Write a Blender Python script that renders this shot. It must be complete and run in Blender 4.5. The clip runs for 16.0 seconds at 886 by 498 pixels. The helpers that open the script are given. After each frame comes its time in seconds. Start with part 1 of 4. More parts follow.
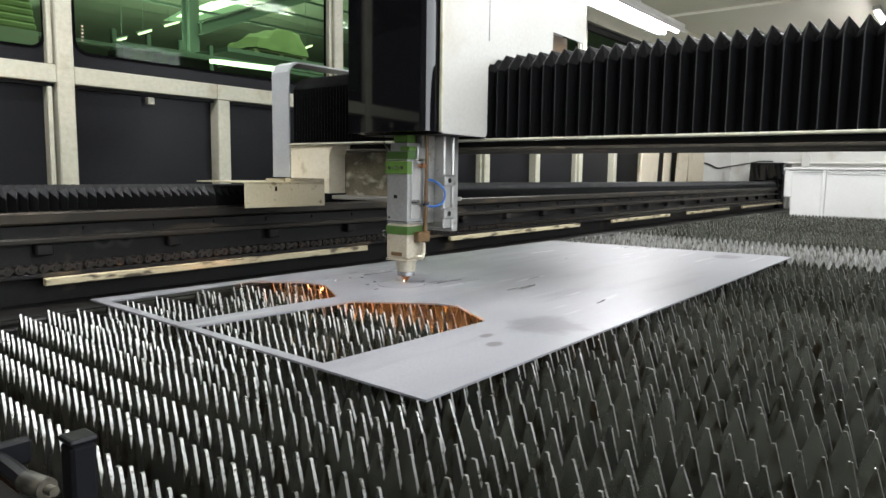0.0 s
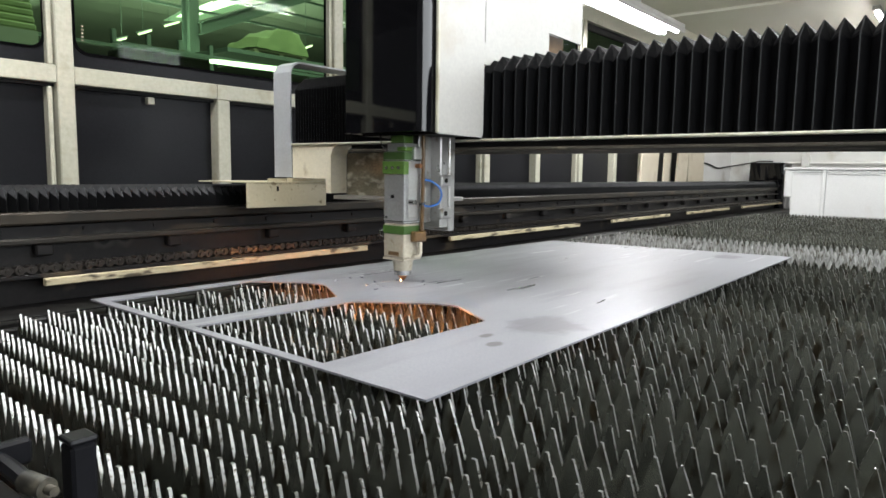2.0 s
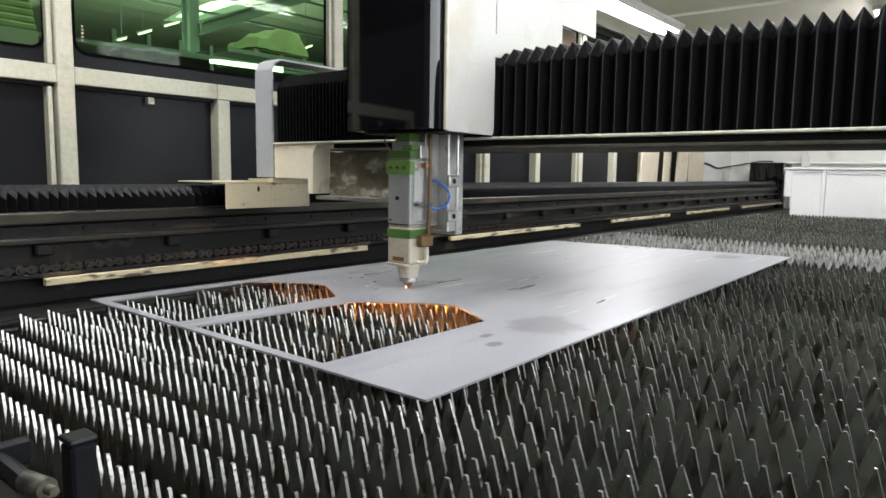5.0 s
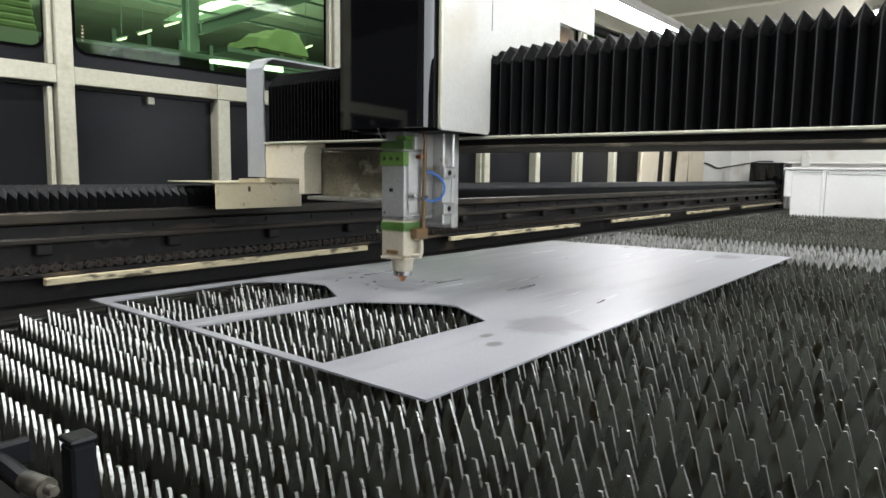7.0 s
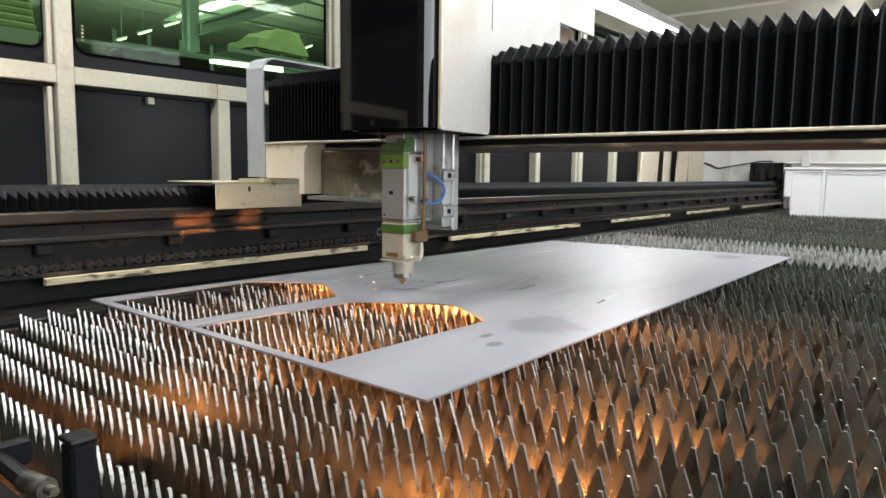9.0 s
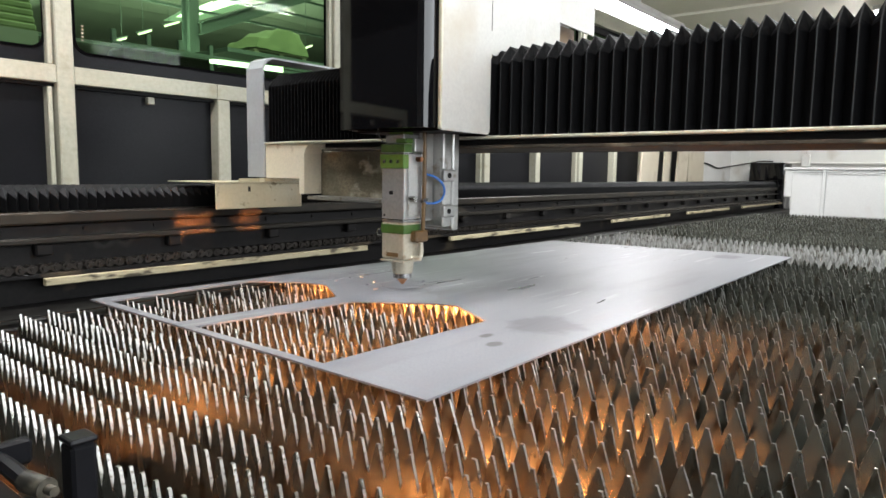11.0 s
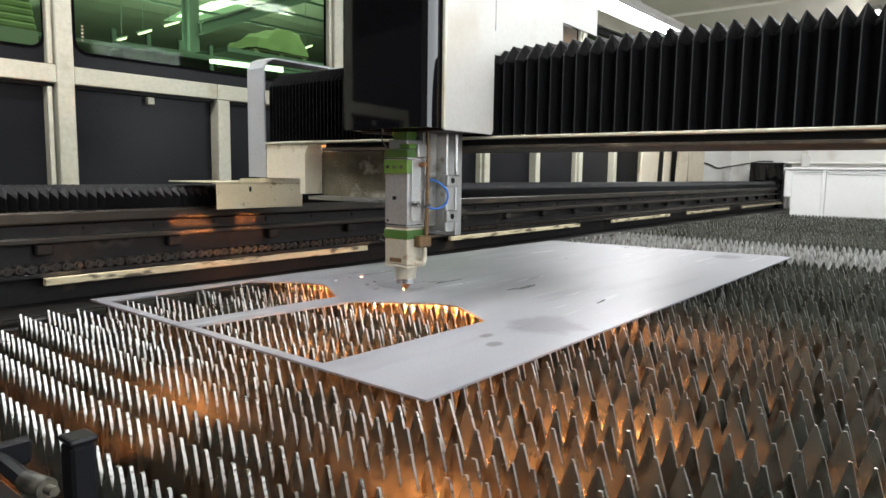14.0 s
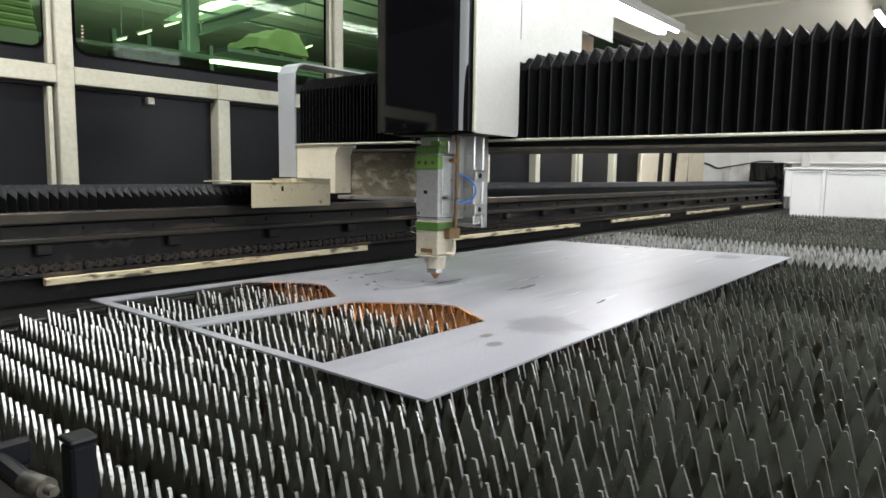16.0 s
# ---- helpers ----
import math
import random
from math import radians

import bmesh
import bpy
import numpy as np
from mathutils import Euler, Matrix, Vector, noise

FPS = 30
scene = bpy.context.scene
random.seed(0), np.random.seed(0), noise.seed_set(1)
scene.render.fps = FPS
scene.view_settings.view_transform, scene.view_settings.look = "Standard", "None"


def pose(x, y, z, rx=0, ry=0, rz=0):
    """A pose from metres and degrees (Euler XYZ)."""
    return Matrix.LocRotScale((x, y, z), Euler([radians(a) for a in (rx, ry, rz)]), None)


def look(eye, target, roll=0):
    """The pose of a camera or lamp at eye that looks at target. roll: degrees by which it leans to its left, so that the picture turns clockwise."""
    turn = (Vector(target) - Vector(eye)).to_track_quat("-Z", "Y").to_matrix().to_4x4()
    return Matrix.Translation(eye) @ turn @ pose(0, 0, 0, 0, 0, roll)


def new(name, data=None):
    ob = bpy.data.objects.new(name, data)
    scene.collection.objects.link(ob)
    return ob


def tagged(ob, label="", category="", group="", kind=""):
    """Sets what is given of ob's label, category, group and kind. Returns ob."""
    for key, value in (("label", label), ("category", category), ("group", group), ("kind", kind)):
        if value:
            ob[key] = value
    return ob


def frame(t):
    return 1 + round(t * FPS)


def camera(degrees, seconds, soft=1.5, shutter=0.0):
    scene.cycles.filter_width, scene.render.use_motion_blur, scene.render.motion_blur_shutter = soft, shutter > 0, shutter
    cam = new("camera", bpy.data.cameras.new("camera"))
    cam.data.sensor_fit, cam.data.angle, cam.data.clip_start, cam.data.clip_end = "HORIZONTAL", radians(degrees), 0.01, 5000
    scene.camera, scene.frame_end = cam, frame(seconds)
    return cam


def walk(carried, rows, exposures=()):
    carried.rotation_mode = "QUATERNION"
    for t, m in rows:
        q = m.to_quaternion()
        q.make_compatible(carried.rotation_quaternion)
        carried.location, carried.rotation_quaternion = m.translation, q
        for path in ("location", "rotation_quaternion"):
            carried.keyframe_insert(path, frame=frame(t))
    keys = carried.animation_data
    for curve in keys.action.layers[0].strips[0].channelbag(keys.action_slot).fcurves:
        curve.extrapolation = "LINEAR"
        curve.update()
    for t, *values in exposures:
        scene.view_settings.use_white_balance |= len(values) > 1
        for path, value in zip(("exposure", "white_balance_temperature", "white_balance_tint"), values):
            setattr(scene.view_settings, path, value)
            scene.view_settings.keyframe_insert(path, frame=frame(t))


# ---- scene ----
from mathutils.geometry import tessellate_polygon
cam = camera(66.13, 16.0, soft=1.6, shutter=1.0)
EYE = (0.0, 0.0, 1.195)
CAM_POSE = Matrix(((0.627764, 0.078385, -0.774447, 0.0),
                   (-0.778282, 0.08086, -0.622687, 0.0),
                   (0.013812, 0.993639, 0.111766, 1.195),
                   (0.0, 0.0, 0.0, 1.0)))
walk(cam, [(0.0, CAM_POSE), (16.0, CAM_POSE)], exposures=((0.0, 0.0), (16.0, 0.0)))

# ---------------------------------------------------------------- light
world = bpy.data.worlds.new("hall_air")
scene.world = world
world.use_nodes = True
world.node_tree.nodes["Background"].inputs[0].default_value = (0.9, 0.95, 1.0, 1)
world.node_tree.nodes["Background"].inputs[1].default_value = 0.05


def area(name, m, sx, sy, watts, colour=(1, 1, 1)):
    d = bpy.data.lights.new(name, "AREA")
    d.shape, d.size, d.size_y, d.energy, d.color = "RECTANGLE", sx, sy, watts, colour
    ob = new(name, d)
    ob.matrix_world = m
    return ob


SIDE_W, TUBE_W = 132, 28
# daylight through the long loading opening in the wall beside the operator
area("opening_daylight", look((1.6, -1.27, 1.80), (1.6, 2.0, 1.2)), 4.6, 1.2, SIDE_W, (0.91, 0.965, 1.0))
# fluorescent tubes under the cabin ceiling; all but the first are added fill lights
TUBES = [(5.1, 2.23, 2.42), (3.3, 0.55, 2.62), (1.2, 0.55, 2.62), (5.3, 0.55, 2.62), (0.6, 1.9, 2.62), (7.7, 0.9, 2.62)]
for tx, ty, tz in TUBES:
    area("tube_light", look((tx, ty, tz - 0.06), (tx, ty, 0)), 1.4, 0.10, TUBE_W, (0.98, 0.99, 1.0))


# ---------------------------------------------------------------- materials
def mat(name, c1, c2=None, rough=0.5, metal=0.0, scale=8.0, bump=0.1, fine=120.0, spec=0.5, rvar=0.12, stretch=(1, 1, 1), coat=0.0, detail=6.0, lo=0.35, hi=0.68, dirt=None, dscale=3.0, dlo=0.55, dhi=0.75):
    """Painted, metal or plastic surface: two tones, stains, grain and a little relief."""
    m = bpy.data.materials.new(name)
    m.use_nodes = True
    nt = m.node_tree
    n, l = nt.nodes, nt.links
    b = n["Principled BSDF"]
    tc = n.new("ShaderNodeNewGeometry")
    mp = n.new("ShaderNodeMapping")
    mp.inputs["Scale"].default_value = stretch
    l.new(tc.outputs["Position"], mp.inputs["Vector"])

    def tex(s, d=detail):
        t = n.new("ShaderNodeTexNoise")
        t.inputs["Scale"].default_value, t.inputs["Detail"].default_value = s, d
        l.new(mp.outputs["Vector"], t.inputs["Vector"])
        return t.outputs["Fac"]

    def ramp(v, a, z):
        r = n.new("ShaderNodeMapRange")
        r.inputs["From Min"].default_value, r.inputs["From Max"].default_value = a, z
        l.new(v, r.inputs["Value"])
        return r.outputs["Result"]

    def mix(f, a, z):
        x = n.new("ShaderNodeMix")
        x.data_type = "RGBA"
        l.new(f, x.inputs["Factor"])
        for s, v in ((6, a), (7, z)):
            if isinstance(v, tuple):
                x.inputs[s].default_value = (*v, 1)
            else:
                l.new(v, x.inputs[s])
        return x.outputs[2]

    c2 = c2 or tuple(v * 0.7 for v in c1)
    big, small = tex(scale), tex(fine, 3.0)
    col = mix(ramp(big, lo, hi), c1, c2)
    col = mix(ramp(small, 0.3, 0.9), col, tuple(v * 0.82 for v in c1))
    if dirt:
        col = mix(ramp(tex(dscale, 8.0), dlo, dhi), col, dirt)
    l.new(col, b.inputs["Base Color"])
    rr = n.new("ShaderNodeMapRange")
    rr.inputs["To Min"].default_value, rr.inputs["To Max"].default_value = max(0.02, rough - rvar), min(1, rough + rvar)
    l.new(big, rr.inputs["Value"])
    l.new(rr.outputs["Result"], b.inputs["Roughness"])
    b.inputs["Metallic"].default_value = metal
    b.inputs["Specular IOR Level"].default_value = spec
    b.inputs["Coat Weight"].default_value = coat
    b.inputs["Coat Roughness"].default_value = 0.03
    if bump:
        bp = n.new("ShaderNodeBump")
        bp.inputs["Strength"].default_value, bp.inputs["Distance"].default_value = bump, 0.002
        l.new(small, bp.inputs["Height"])
        l.new(bp.outputs["Normal"], b.inputs["Normal"])
    return m


def glow(name, colour, strength):
    m = bpy.data.materials.new(name)
    m.use_nodes = True
    b = m.node_tree.nodes["Principled BSDF"]
    b.inputs["Base Color"].default_value = (0.02, 0.02, 0.02, 1)
    b.inputs["Emission Color"].default_value = (*colour, 1)
    b.inputs["Emission Strength"].default_value = strength
    return m


def tinted(name, colour, gloss=0.06):
    m = bpy.data.materials.new(name)
    m.use_nodes = True
    nt = m.node_tree
    n, l = nt.nodes, nt.links
    t, g, x = n.new("ShaderNodeBsdfTransparent"), n.new("ShaderNodeBsdfGlossy"), n.new("ShaderNodeMixShader")
    t.inputs[0].default_value = (*colour, 1)
    g.inputs["Roughness"].default_value = 0.02
    x.inputs[0].default_value = gloss
    l.new(t.outputs[0], x.inputs[1])
    l.new(g.outputs[0], x.inputs[2])
    l.new(x.outputs[0], n["Material Output"].inputs[0])
    return m


CREAM = mat("cream_paint", (0.425, 0.412, 0.322), (0.49, 0.477, 0.385), 0.45, scale=5, dirt=(0.25, 0.215, 0.125), dscale=6, dlo=0.60, dhi=0.80, fine=60)
WHITE = mat("white_paint", (0.395, 0.39, 0.37), (0.36, 0.35, 0.325), 0.42, scale=3, dirt=(0.28, 0.245, 0.175), dscale=5, dlo=0.55, dhi=0.85, bump=0.03)
CABIN = mat("cabinet_white", (0.72, 0.72, 0.71), (0.66, 0.655, 0.64), 0.45, scale=3, dirt=(0.45, 0.42, 0.35), dscale=3, dlo=0.62, dhi=0.85)
WALLW = mat("wall_paint", (0.82, 0.815, 0.79), (0.74, 0.73, 0.69), 0.6, scale=3, dirt=(0.46, 0.42, 0.34), dscale=2.5, dlo=0.6, dhi=0.8)
CEIL = mat("ceiling_paint", (0.80, 0.76, 0.65), (0.84, 0.81, 0.72), 0.6, scale=2)
SILVER = mat("grey_metal_paint", (0.52, 0.54, 0.57), (0.46, 0.48, 0.51), 0.35, metal=0.35)
BLACKP = mat("black_panel", (0.009, 0.009, 0.0105), (0.013, 0.013, 0.0155), 0.33, spec=0.12, bump=0.03, scale=3)
GLOSSB = mat("gloss_black", (0.003, 0.003, 0.0035), (0.004, 0.004, 0.005), 0.04, rvar=0.02, bump=0.0, spec=0.42)
RUBBER = mat("bellows_cloth", (0.0016, 0.0016, 0.0019), (0.003, 0.003, 0.0033), 0.5, spec=0.02, bump=0.12, fine=500, dirt=(0.005, 0.005, 0.005), dscale=12, dlo=0.6, dhi=0.8)
# lighter ridge seam: dust together with the ridge highlight, painted in
WELT = mat("lit_dusty_seam", (0.005, 0.005, 0.0056), (0.013, 0.013, 0.014), 0.5, spec=0.15, scale=30, bump=0.1, fine=400)
# rail cover tones: dust, plus the folds' light and shade put into the colour
LIT_DUSTY_CLOTH = mat("lit_dusty_cloth", (0.034, 0.034, 0.036), (0.020, 0.020, 0.022), 0.6, spec=0.2, scale=25, bump=0.1, fine=400)
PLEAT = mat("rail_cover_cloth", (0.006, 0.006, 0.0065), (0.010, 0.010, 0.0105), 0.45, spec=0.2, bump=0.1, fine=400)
DUSTY = mat("dusty_steel", (0.030, 0.026, 0.021), (0.017, 0.0155, 0.014), 0.42, metal=0.03, spec=0.15, scale=6, bump=0.15, fine=90, dirt=(0.075, 0.058, 0.040), dscale=6, dlo=0.55, dhi=0.7, stretch=(0.5, 1, 1))
GREYW = mat("dark_wall", (0.10, 0.10, 0.10), (0.14, 0.14, 0.135), 0.6, scale=2)
RAIL = mat("sooty_steel", (0.012, 0.0115, 0.012), (0.019, 0.017, 0.016), 0.40, metal=0.03, spec=0.12, scale=5, bump=0.12, fine=80, dirt=(0.085, 0.066, 0.045), dscale=4, dlo=0.60, dhi=0.70)
DARK = mat("dark_steel", (0.009, 0.0085, 0.0085), (0.013, 0.0115, 0.010), 0.45, metal=0.05, spec=0.15, bump=0.15)
LINKS = mat("chain_steel", (0.045, 0.038, 0.032), (0.022, 0.019, 0.017), 0.32, metal=0.6, scale=60, bump=0.1)


def slat_material(tone, shine):
    """Clean rolled steel, a little different from slat to slat, with heat stains."""
    m = mat("slat_steel", tone, tuple(v * 0.72 for v in tone), 0.25, metal=shine, scale=26, fine=420, bump=0.06, rvar=0.14, stretch=(1, 1, 0.35), lo=0.40, hi=0.60, dirt=(0.085, 0.068, 0.042), dscale=60, dlo=0.52, dhi=0.66)
    nt = m.node_tree
    n, l = nt.nodes, nt.links
    b = n["Principled BSDF"]
    info = n.new("ShaderNodeObjectInfo")
    r = n.new("ShaderNodeMapRange")
    r.inputs["To Min"].default_value, r.inputs["To Max"].default_value = 0.55, 1.1
    l.new(info.outputs["Random"], r.inputs["Value"])
    k = n.new("ShaderNodeMix")
    k.data_type, k.blend_type = "RGBA", "MULTIPLY"
    k.inputs["Factor"].default_value = 1
    l.new(b.inputs["Base Color"].links[0].from_socket, k.inputs[6])
    l.new(r.outputs[0], k.inputs[7])
    l.new(k.outputs[2], b.inputs["Base Color"])
    return m


SLAT, SLAT_NEW = slat_material((0.305, 0.314, 0.270), 0.80), slat_material((0.66, 0.66, 0.64), 0.35)
SLAT_EDGE = mat("slat_edge_steel", (0.44, 0.436, 0.415), (0.35, 0.346, 0.325), 0.30, metal=0.85, scale=40, fine=900, bump=0.1, dirt=(0.13, 0.115, 0.095), dscale=230, dlo=0.54, dhi=0.64)
ROLLER = mat("worn_roller", (0.022, 0.020, 0.016), (0.11, 0.097, 0.072), 0.45, scale=45, lo=0.45, hi=0.6)
SHEET = mat("steel_sheet", (0.245, 0.246, 0.270), (0.325, 0.327, 0.350), 0.40, metal=0.28, spec=0.35, scale=2.6, fine=300, bump=0.015, dirt=(0.195, 0.195, 0.21), dscale=4.0, dlo=0.54, dhi=0.74, stretch=(0.5, 2.4, 1), rvar=0.16)
ALU = mat("aluminium", (0.44, 0.435, 0.42), (0.53, 0.525, 0.505), 0.33, metal=0.8, scale=14, fine=300, bump=0.05, dirt=(0.20, 0.16, 0.11), dscale=28, dlo=0.60, dhi=0.74)
HEADM = mat("head_grey", (0.34, 0.34, 0.335), (0.40, 0.40, 0.395), 0.35, metal=0.5, scale=10, bump=0.04)
HEADB = mat("head_beige", (0.44, 0.40, 0.315), (0.52, 0.47, 0.37), 0.4, metal=0.35, scale=20, bump=0.05, dirt=(0.25, 0.19, 0.12), dscale=40, dlo=0.6, dhi=0.75)
GREEN = mat("green_film", (0.085, 0.175, 0.03), (0.11, 0.22, 0.04), 0.35, scale=30, bump=0.05)
DGREEN = mat("dark_green_film", (0.045, 0.10, 0.02), (0.06, 0.13, 0.03), 0.35, scale=30, bump=0.05)
COPPER = mat("copper", (0.55, 0.27, 0.14), (0.42, 0.19, 0.09), 0.32, metal=0.9, scale=60, bump=0.1)
BROWN = mat("brown_hose", (0.10, 0.055, 0.02), (0.16, 0.09, 0.03), 0.4, scale=40)
BLUE = mat("blue_tube", (0.03, 0.13, 0.45), (0.04, 0.17, 0.5), 0.3, bump=0)
CHROME = mat("chrome", (0.5, 0.5, 0.49), (0.4, 0.39, 0.38), 0.2, metal=1.0, bump=0)
PALE = mat("pale_cream_paint", (0.74, 0.68, 0.54), (0.66, 0.59, 0.43), 0.42, scale=6, dirt=(0.34, 0.26, 0.15), dscale=14, dlo=0.62, dhi=0.78)
APRON = mat("yellowed_cream_paint", (0.54, 0.475, 0.33), (0.48, 0.42, 0.28), 0.42, scale=9, dirt=(0.16, 0.12, 0.06), dscale=45, dlo=0.62, dhi=0.72)
SOOT = mat("smeared_steel", (0.13, 0.115, 0.08), (0.36, 0.32, 0.23), 0.4, metal=0.3, scale=9, bump=0.2, dirt=(0.62, 0.59, 0.49), dscale=14, dlo=0.53, dhi=0.68, stretch=(1, 1, 1.8))
BEAMU = mat("beam_underside", (0.05, 0.045, 0.037), (0.085, 0.075, 0.06), 0.75, metal=0.0, spec=0.1, scale=18, bump=0.1, dirt=(0.22, 0.19, 0.14), dscale=7, dlo=0.60, dhi=0.72)
STRIP = mat("wooden_strip", (0.44, 0.37, 0.23), (0.54, 0.47, 0.32), 0.6, scale=20, stretch=(0.25, 1, 1), dirt=(0.07, 0.055, 0.035), dscale=45, dlo=0.53, dhi=0.62, fine=200)
HFLOOR = mat("hall_floor", (0.30, 0.30, 0.285), (0.22, 0.22, 0.21), 0.6, scale=0.5)
CONC = mat("concrete_floor", (0.16, 0.155, 0.15), (0.22, 0.215, 0.2), 0.7, scale=1.5)
HALLR = mat("roof_sheet", (0.42, 0.43, 0.41), (0.52, 0.53, 0.50), 0.6, scale=1.0)
GIRDER = mat("girder_paint", (0.17, 0.22, 0.215), (0.21, 0.26, 0.25), 0.5, scale=1.0)
TARP = mat("yellow_tarp", (0.40, 0.46, 0.27), (0.27, 0.33, 0.19), 0.35, scale=5.0, bump=0.3)
BOARD = mat("leaning_board", (0.60, 0.53, 0.40), (0.68, 0.62, 0.50), 0.55, scale=4, dirt=(0.35, 0.28, 0.18))
PANE = tinted("green_laser_glass", (0.72, 0.90, 0.64), 0.012)
TUBEGLOW = glow("tube_glow", (0.98, 0.99, 1.0), 45.0)
TUBE_FAR = glow("far_tube_glow", (1.0, 0.98, 0.86), 3.2)
SKYDIM = glow("lit_roof_glow", (0.75, 1.0, 0.85), 0.55)
SKYGLOW = glow("skylight_glow", (0.95, 1.0, 0.97), 5.0)

# ---------------------------------------------------------------- helpers
BASE = {}
NEAR = 0.9416
SCALED = set()


def thing(name, base, label, category, group="", kind=""):
    ob = new(name)
    ob.location = base
    ob.empty_display_size = 0.1
    BASE[ob.name] = Vector(base)
    return tagged(ob, label, category, group, kind)


def part(name, bm, material, parent=None, label="", smooth=False):
    """Link a bmesh, given in world places, as one mesh under a thing or a part."""
    base = BASE[parent.name] if parent else Vector((0, 0, 0))
    if not parent and len(bm.verts):
        lo = [min(v.co[i] for v in bm.verts) for i in range(3)]
        hi = [max(v.co[i] for v in bm.verts) for i in range(3)]
        base = Vector(((lo[0] + hi[0]) / 2, (lo[1] + hi[1]) / 2, lo[2]))
    if parent and parent.name in SCALED:
        for v in bm.verts:
            v.co = Vector(EYE) + (v.co - Vector(EYE)) * NEAR
    bmesh.ops.translate(bm, verts=bm.verts, vec=-base)
    bmesh.ops.recalc_face_normals(bm, faces=bm.faces)
    me = bpy.data.meshes.new(name)
    bm.to_mesh(me)
    bm.free()
    me.materials.append(material)
    if smooth:
        me.polygons.foreach_set("use_smooth", [True] * len(me.polygons))
        me.set_sharp_from_angle(angle=radians(40))
    ob = new(name, me)
    if parent:
        ob.parent = parent
    else:
        ob.location = base
    BASE[ob.name] = base
    if label:
        tagged(ob, label)
    return ob


def solid(name, bm, material, label, category, group="", kind="", smooth=False):
    return tagged(part(name, bm, material, None, "", smooth), label, category, group, kind)


def box(x0, x1, y0, y1, z0, z1, bev=0.0, seg=1, bm=None):
    bm = bm or bmesh.new()
    m = Matrix.Translation(((x0 + x1) / 2, (y0 + y1) / 2, (z0 + z1) / 2)) @ Matrix.Diagonal((abs(x1 - x0), abs(y1 - y0), abs(z1 - z0), 1))
    r = bmesh.ops.create_cube(bm, size=1, matrix=m)
    if bev:
        es = list({e for v in r["verts"] for e in v.link_edges})
        bmesh.ops.bevel(bm, geom=es, offset=bev, segments=seg, affect="EDGES", profile=0.5)
    return bm


def cyl(p0, p1, r0, r1=None, seg=20, bm=None):
    bm = bm or bmesh.new()
    p0, p1 = Vector(p0), Vector(p1)
    d = p1 - p0
    m = Matrix.Translation((p0 + p1) / 2) @ d.to_track_quat("Z", "Y").to_matrix().to_4x4()
    bmesh.ops.create_cone(bm, cap_ends=True, segments=seg, radius1=r0, radius2=r0 if r1 is None else r1, depth=d.length, matrix=m)
    return bm


def prism(pts, axis, a, b, bm=None):
    """A polygon in the two other axes (in x, y, z order), drawn out along one axis from a to b."""
    bm = bm or bmesh.new()

    def at(p, h):
        q = list(p)
        q.insert("xyz".index(axis), h)
        return bm.verts.new(q)
    v0, v1 = [at(p, a) for p in pts], [at(p, b) for p in pts]
    for i in range(len(pts)):
        j = (i + 1) % len(pts)
        bm.faces.new((v0[i], v0[j], v1[j], v1[i]))
    bm.faces.new(v0)
    bm.faces.new(v1)
    return bm


def pipe(pts, r, seg=8, steps=6, bm=None):
    """A round tube along a smooth line through points."""
    bm = bm or bmesh.new()
    P = [Vector(p) for p in pts]
    Q = []
    for i in range(len(P) - 1):
        a, b, c, d = P[max(i - 1, 0)], P[i], P[i + 1], P[min(i + 2, len(P) - 1)]
        for k in range(steps):
            u = k / steps
            Q.append(0.5 * (2 * b + (c - a) * u + (2 * a - 5 * b + 4 * c - d) * u * u + (3 * b - a - 3 * c + d) * u ** 3))
    Q.append(P[-1])
    rings = []
    for i, q in enumerate(Q):
        t = (Q[min(i + 1, len(Q) - 1)] - Q[max(i - 1, 0)]).normalized()
        u = t.orthogonal().normalized() if not rings else (u - t * u.dot(t)).normalized()
        w = t.cross(u)
        rings.append([bm.verts.new(q + (u * math.cos(k * 2 * math.pi / seg) + w * math.sin(k * 2 * math.pi / seg)) * r) for k in range(seg)])
    for a, b in zip(rings, rings[1:]):
        for k in range(seg):
            bm.faces.new((a[k], a[(k + 1) % seg], b[(k + 1) % seg], b[k]))
    bm.faces.new(rings[0])
    bm.faces.new(rings[-1])
    return bm


def rounded(w, h, r, n=5):
    """Outline of a rounded rectangle centred on 0, 0."""
    out = []
    for cx, cy, a in ((w / 2 - r, h / 2 - r, 0), (-w / 2 + r, h / 2 - r, 90), (-w / 2 + r, -h / 2 + r, 180), (w / 2 - r, -h / 2 + r, 270)):
        for k in range(n + 1):
            t = radians(a + 90 * k / n)
            out.append((cx + r * math.cos(t), cy + r * math.sin(t)))
    return out


def plate(outer, holes, z0, z1, bm=None):
    """A flat plate with an outline and holes, lying level."""
    bm = bm or bmesh.new()
    loops = [outer, *holes]
    tris = tessellate_polygon([[Vector((x, y, 0)) for x, y in lp] for lp in loops])
    flat = [p for lp in loops for p in lp]
    lo = [bm.verts.new((x, y, z0)) for x, y in flat]
    hi = [bm.verts.new((x, y, z1)) for x, y in flat]
    for a, b, c in tris:
        try:
            bm.faces.new((hi[a], hi[b], hi[c]))
            bm.faces.new((lo[c], lo[b], lo[a]))
        except ValueError:
            pass
    k = 0
    for lp in loops:
        for i in range(len(lp)):
            j = (i + 1) % len(lp)
            bm.faces.new((lo[k + i], lo[k + j], hi[k + j], hi[k + i]))
        k += len(lp)
    return bm


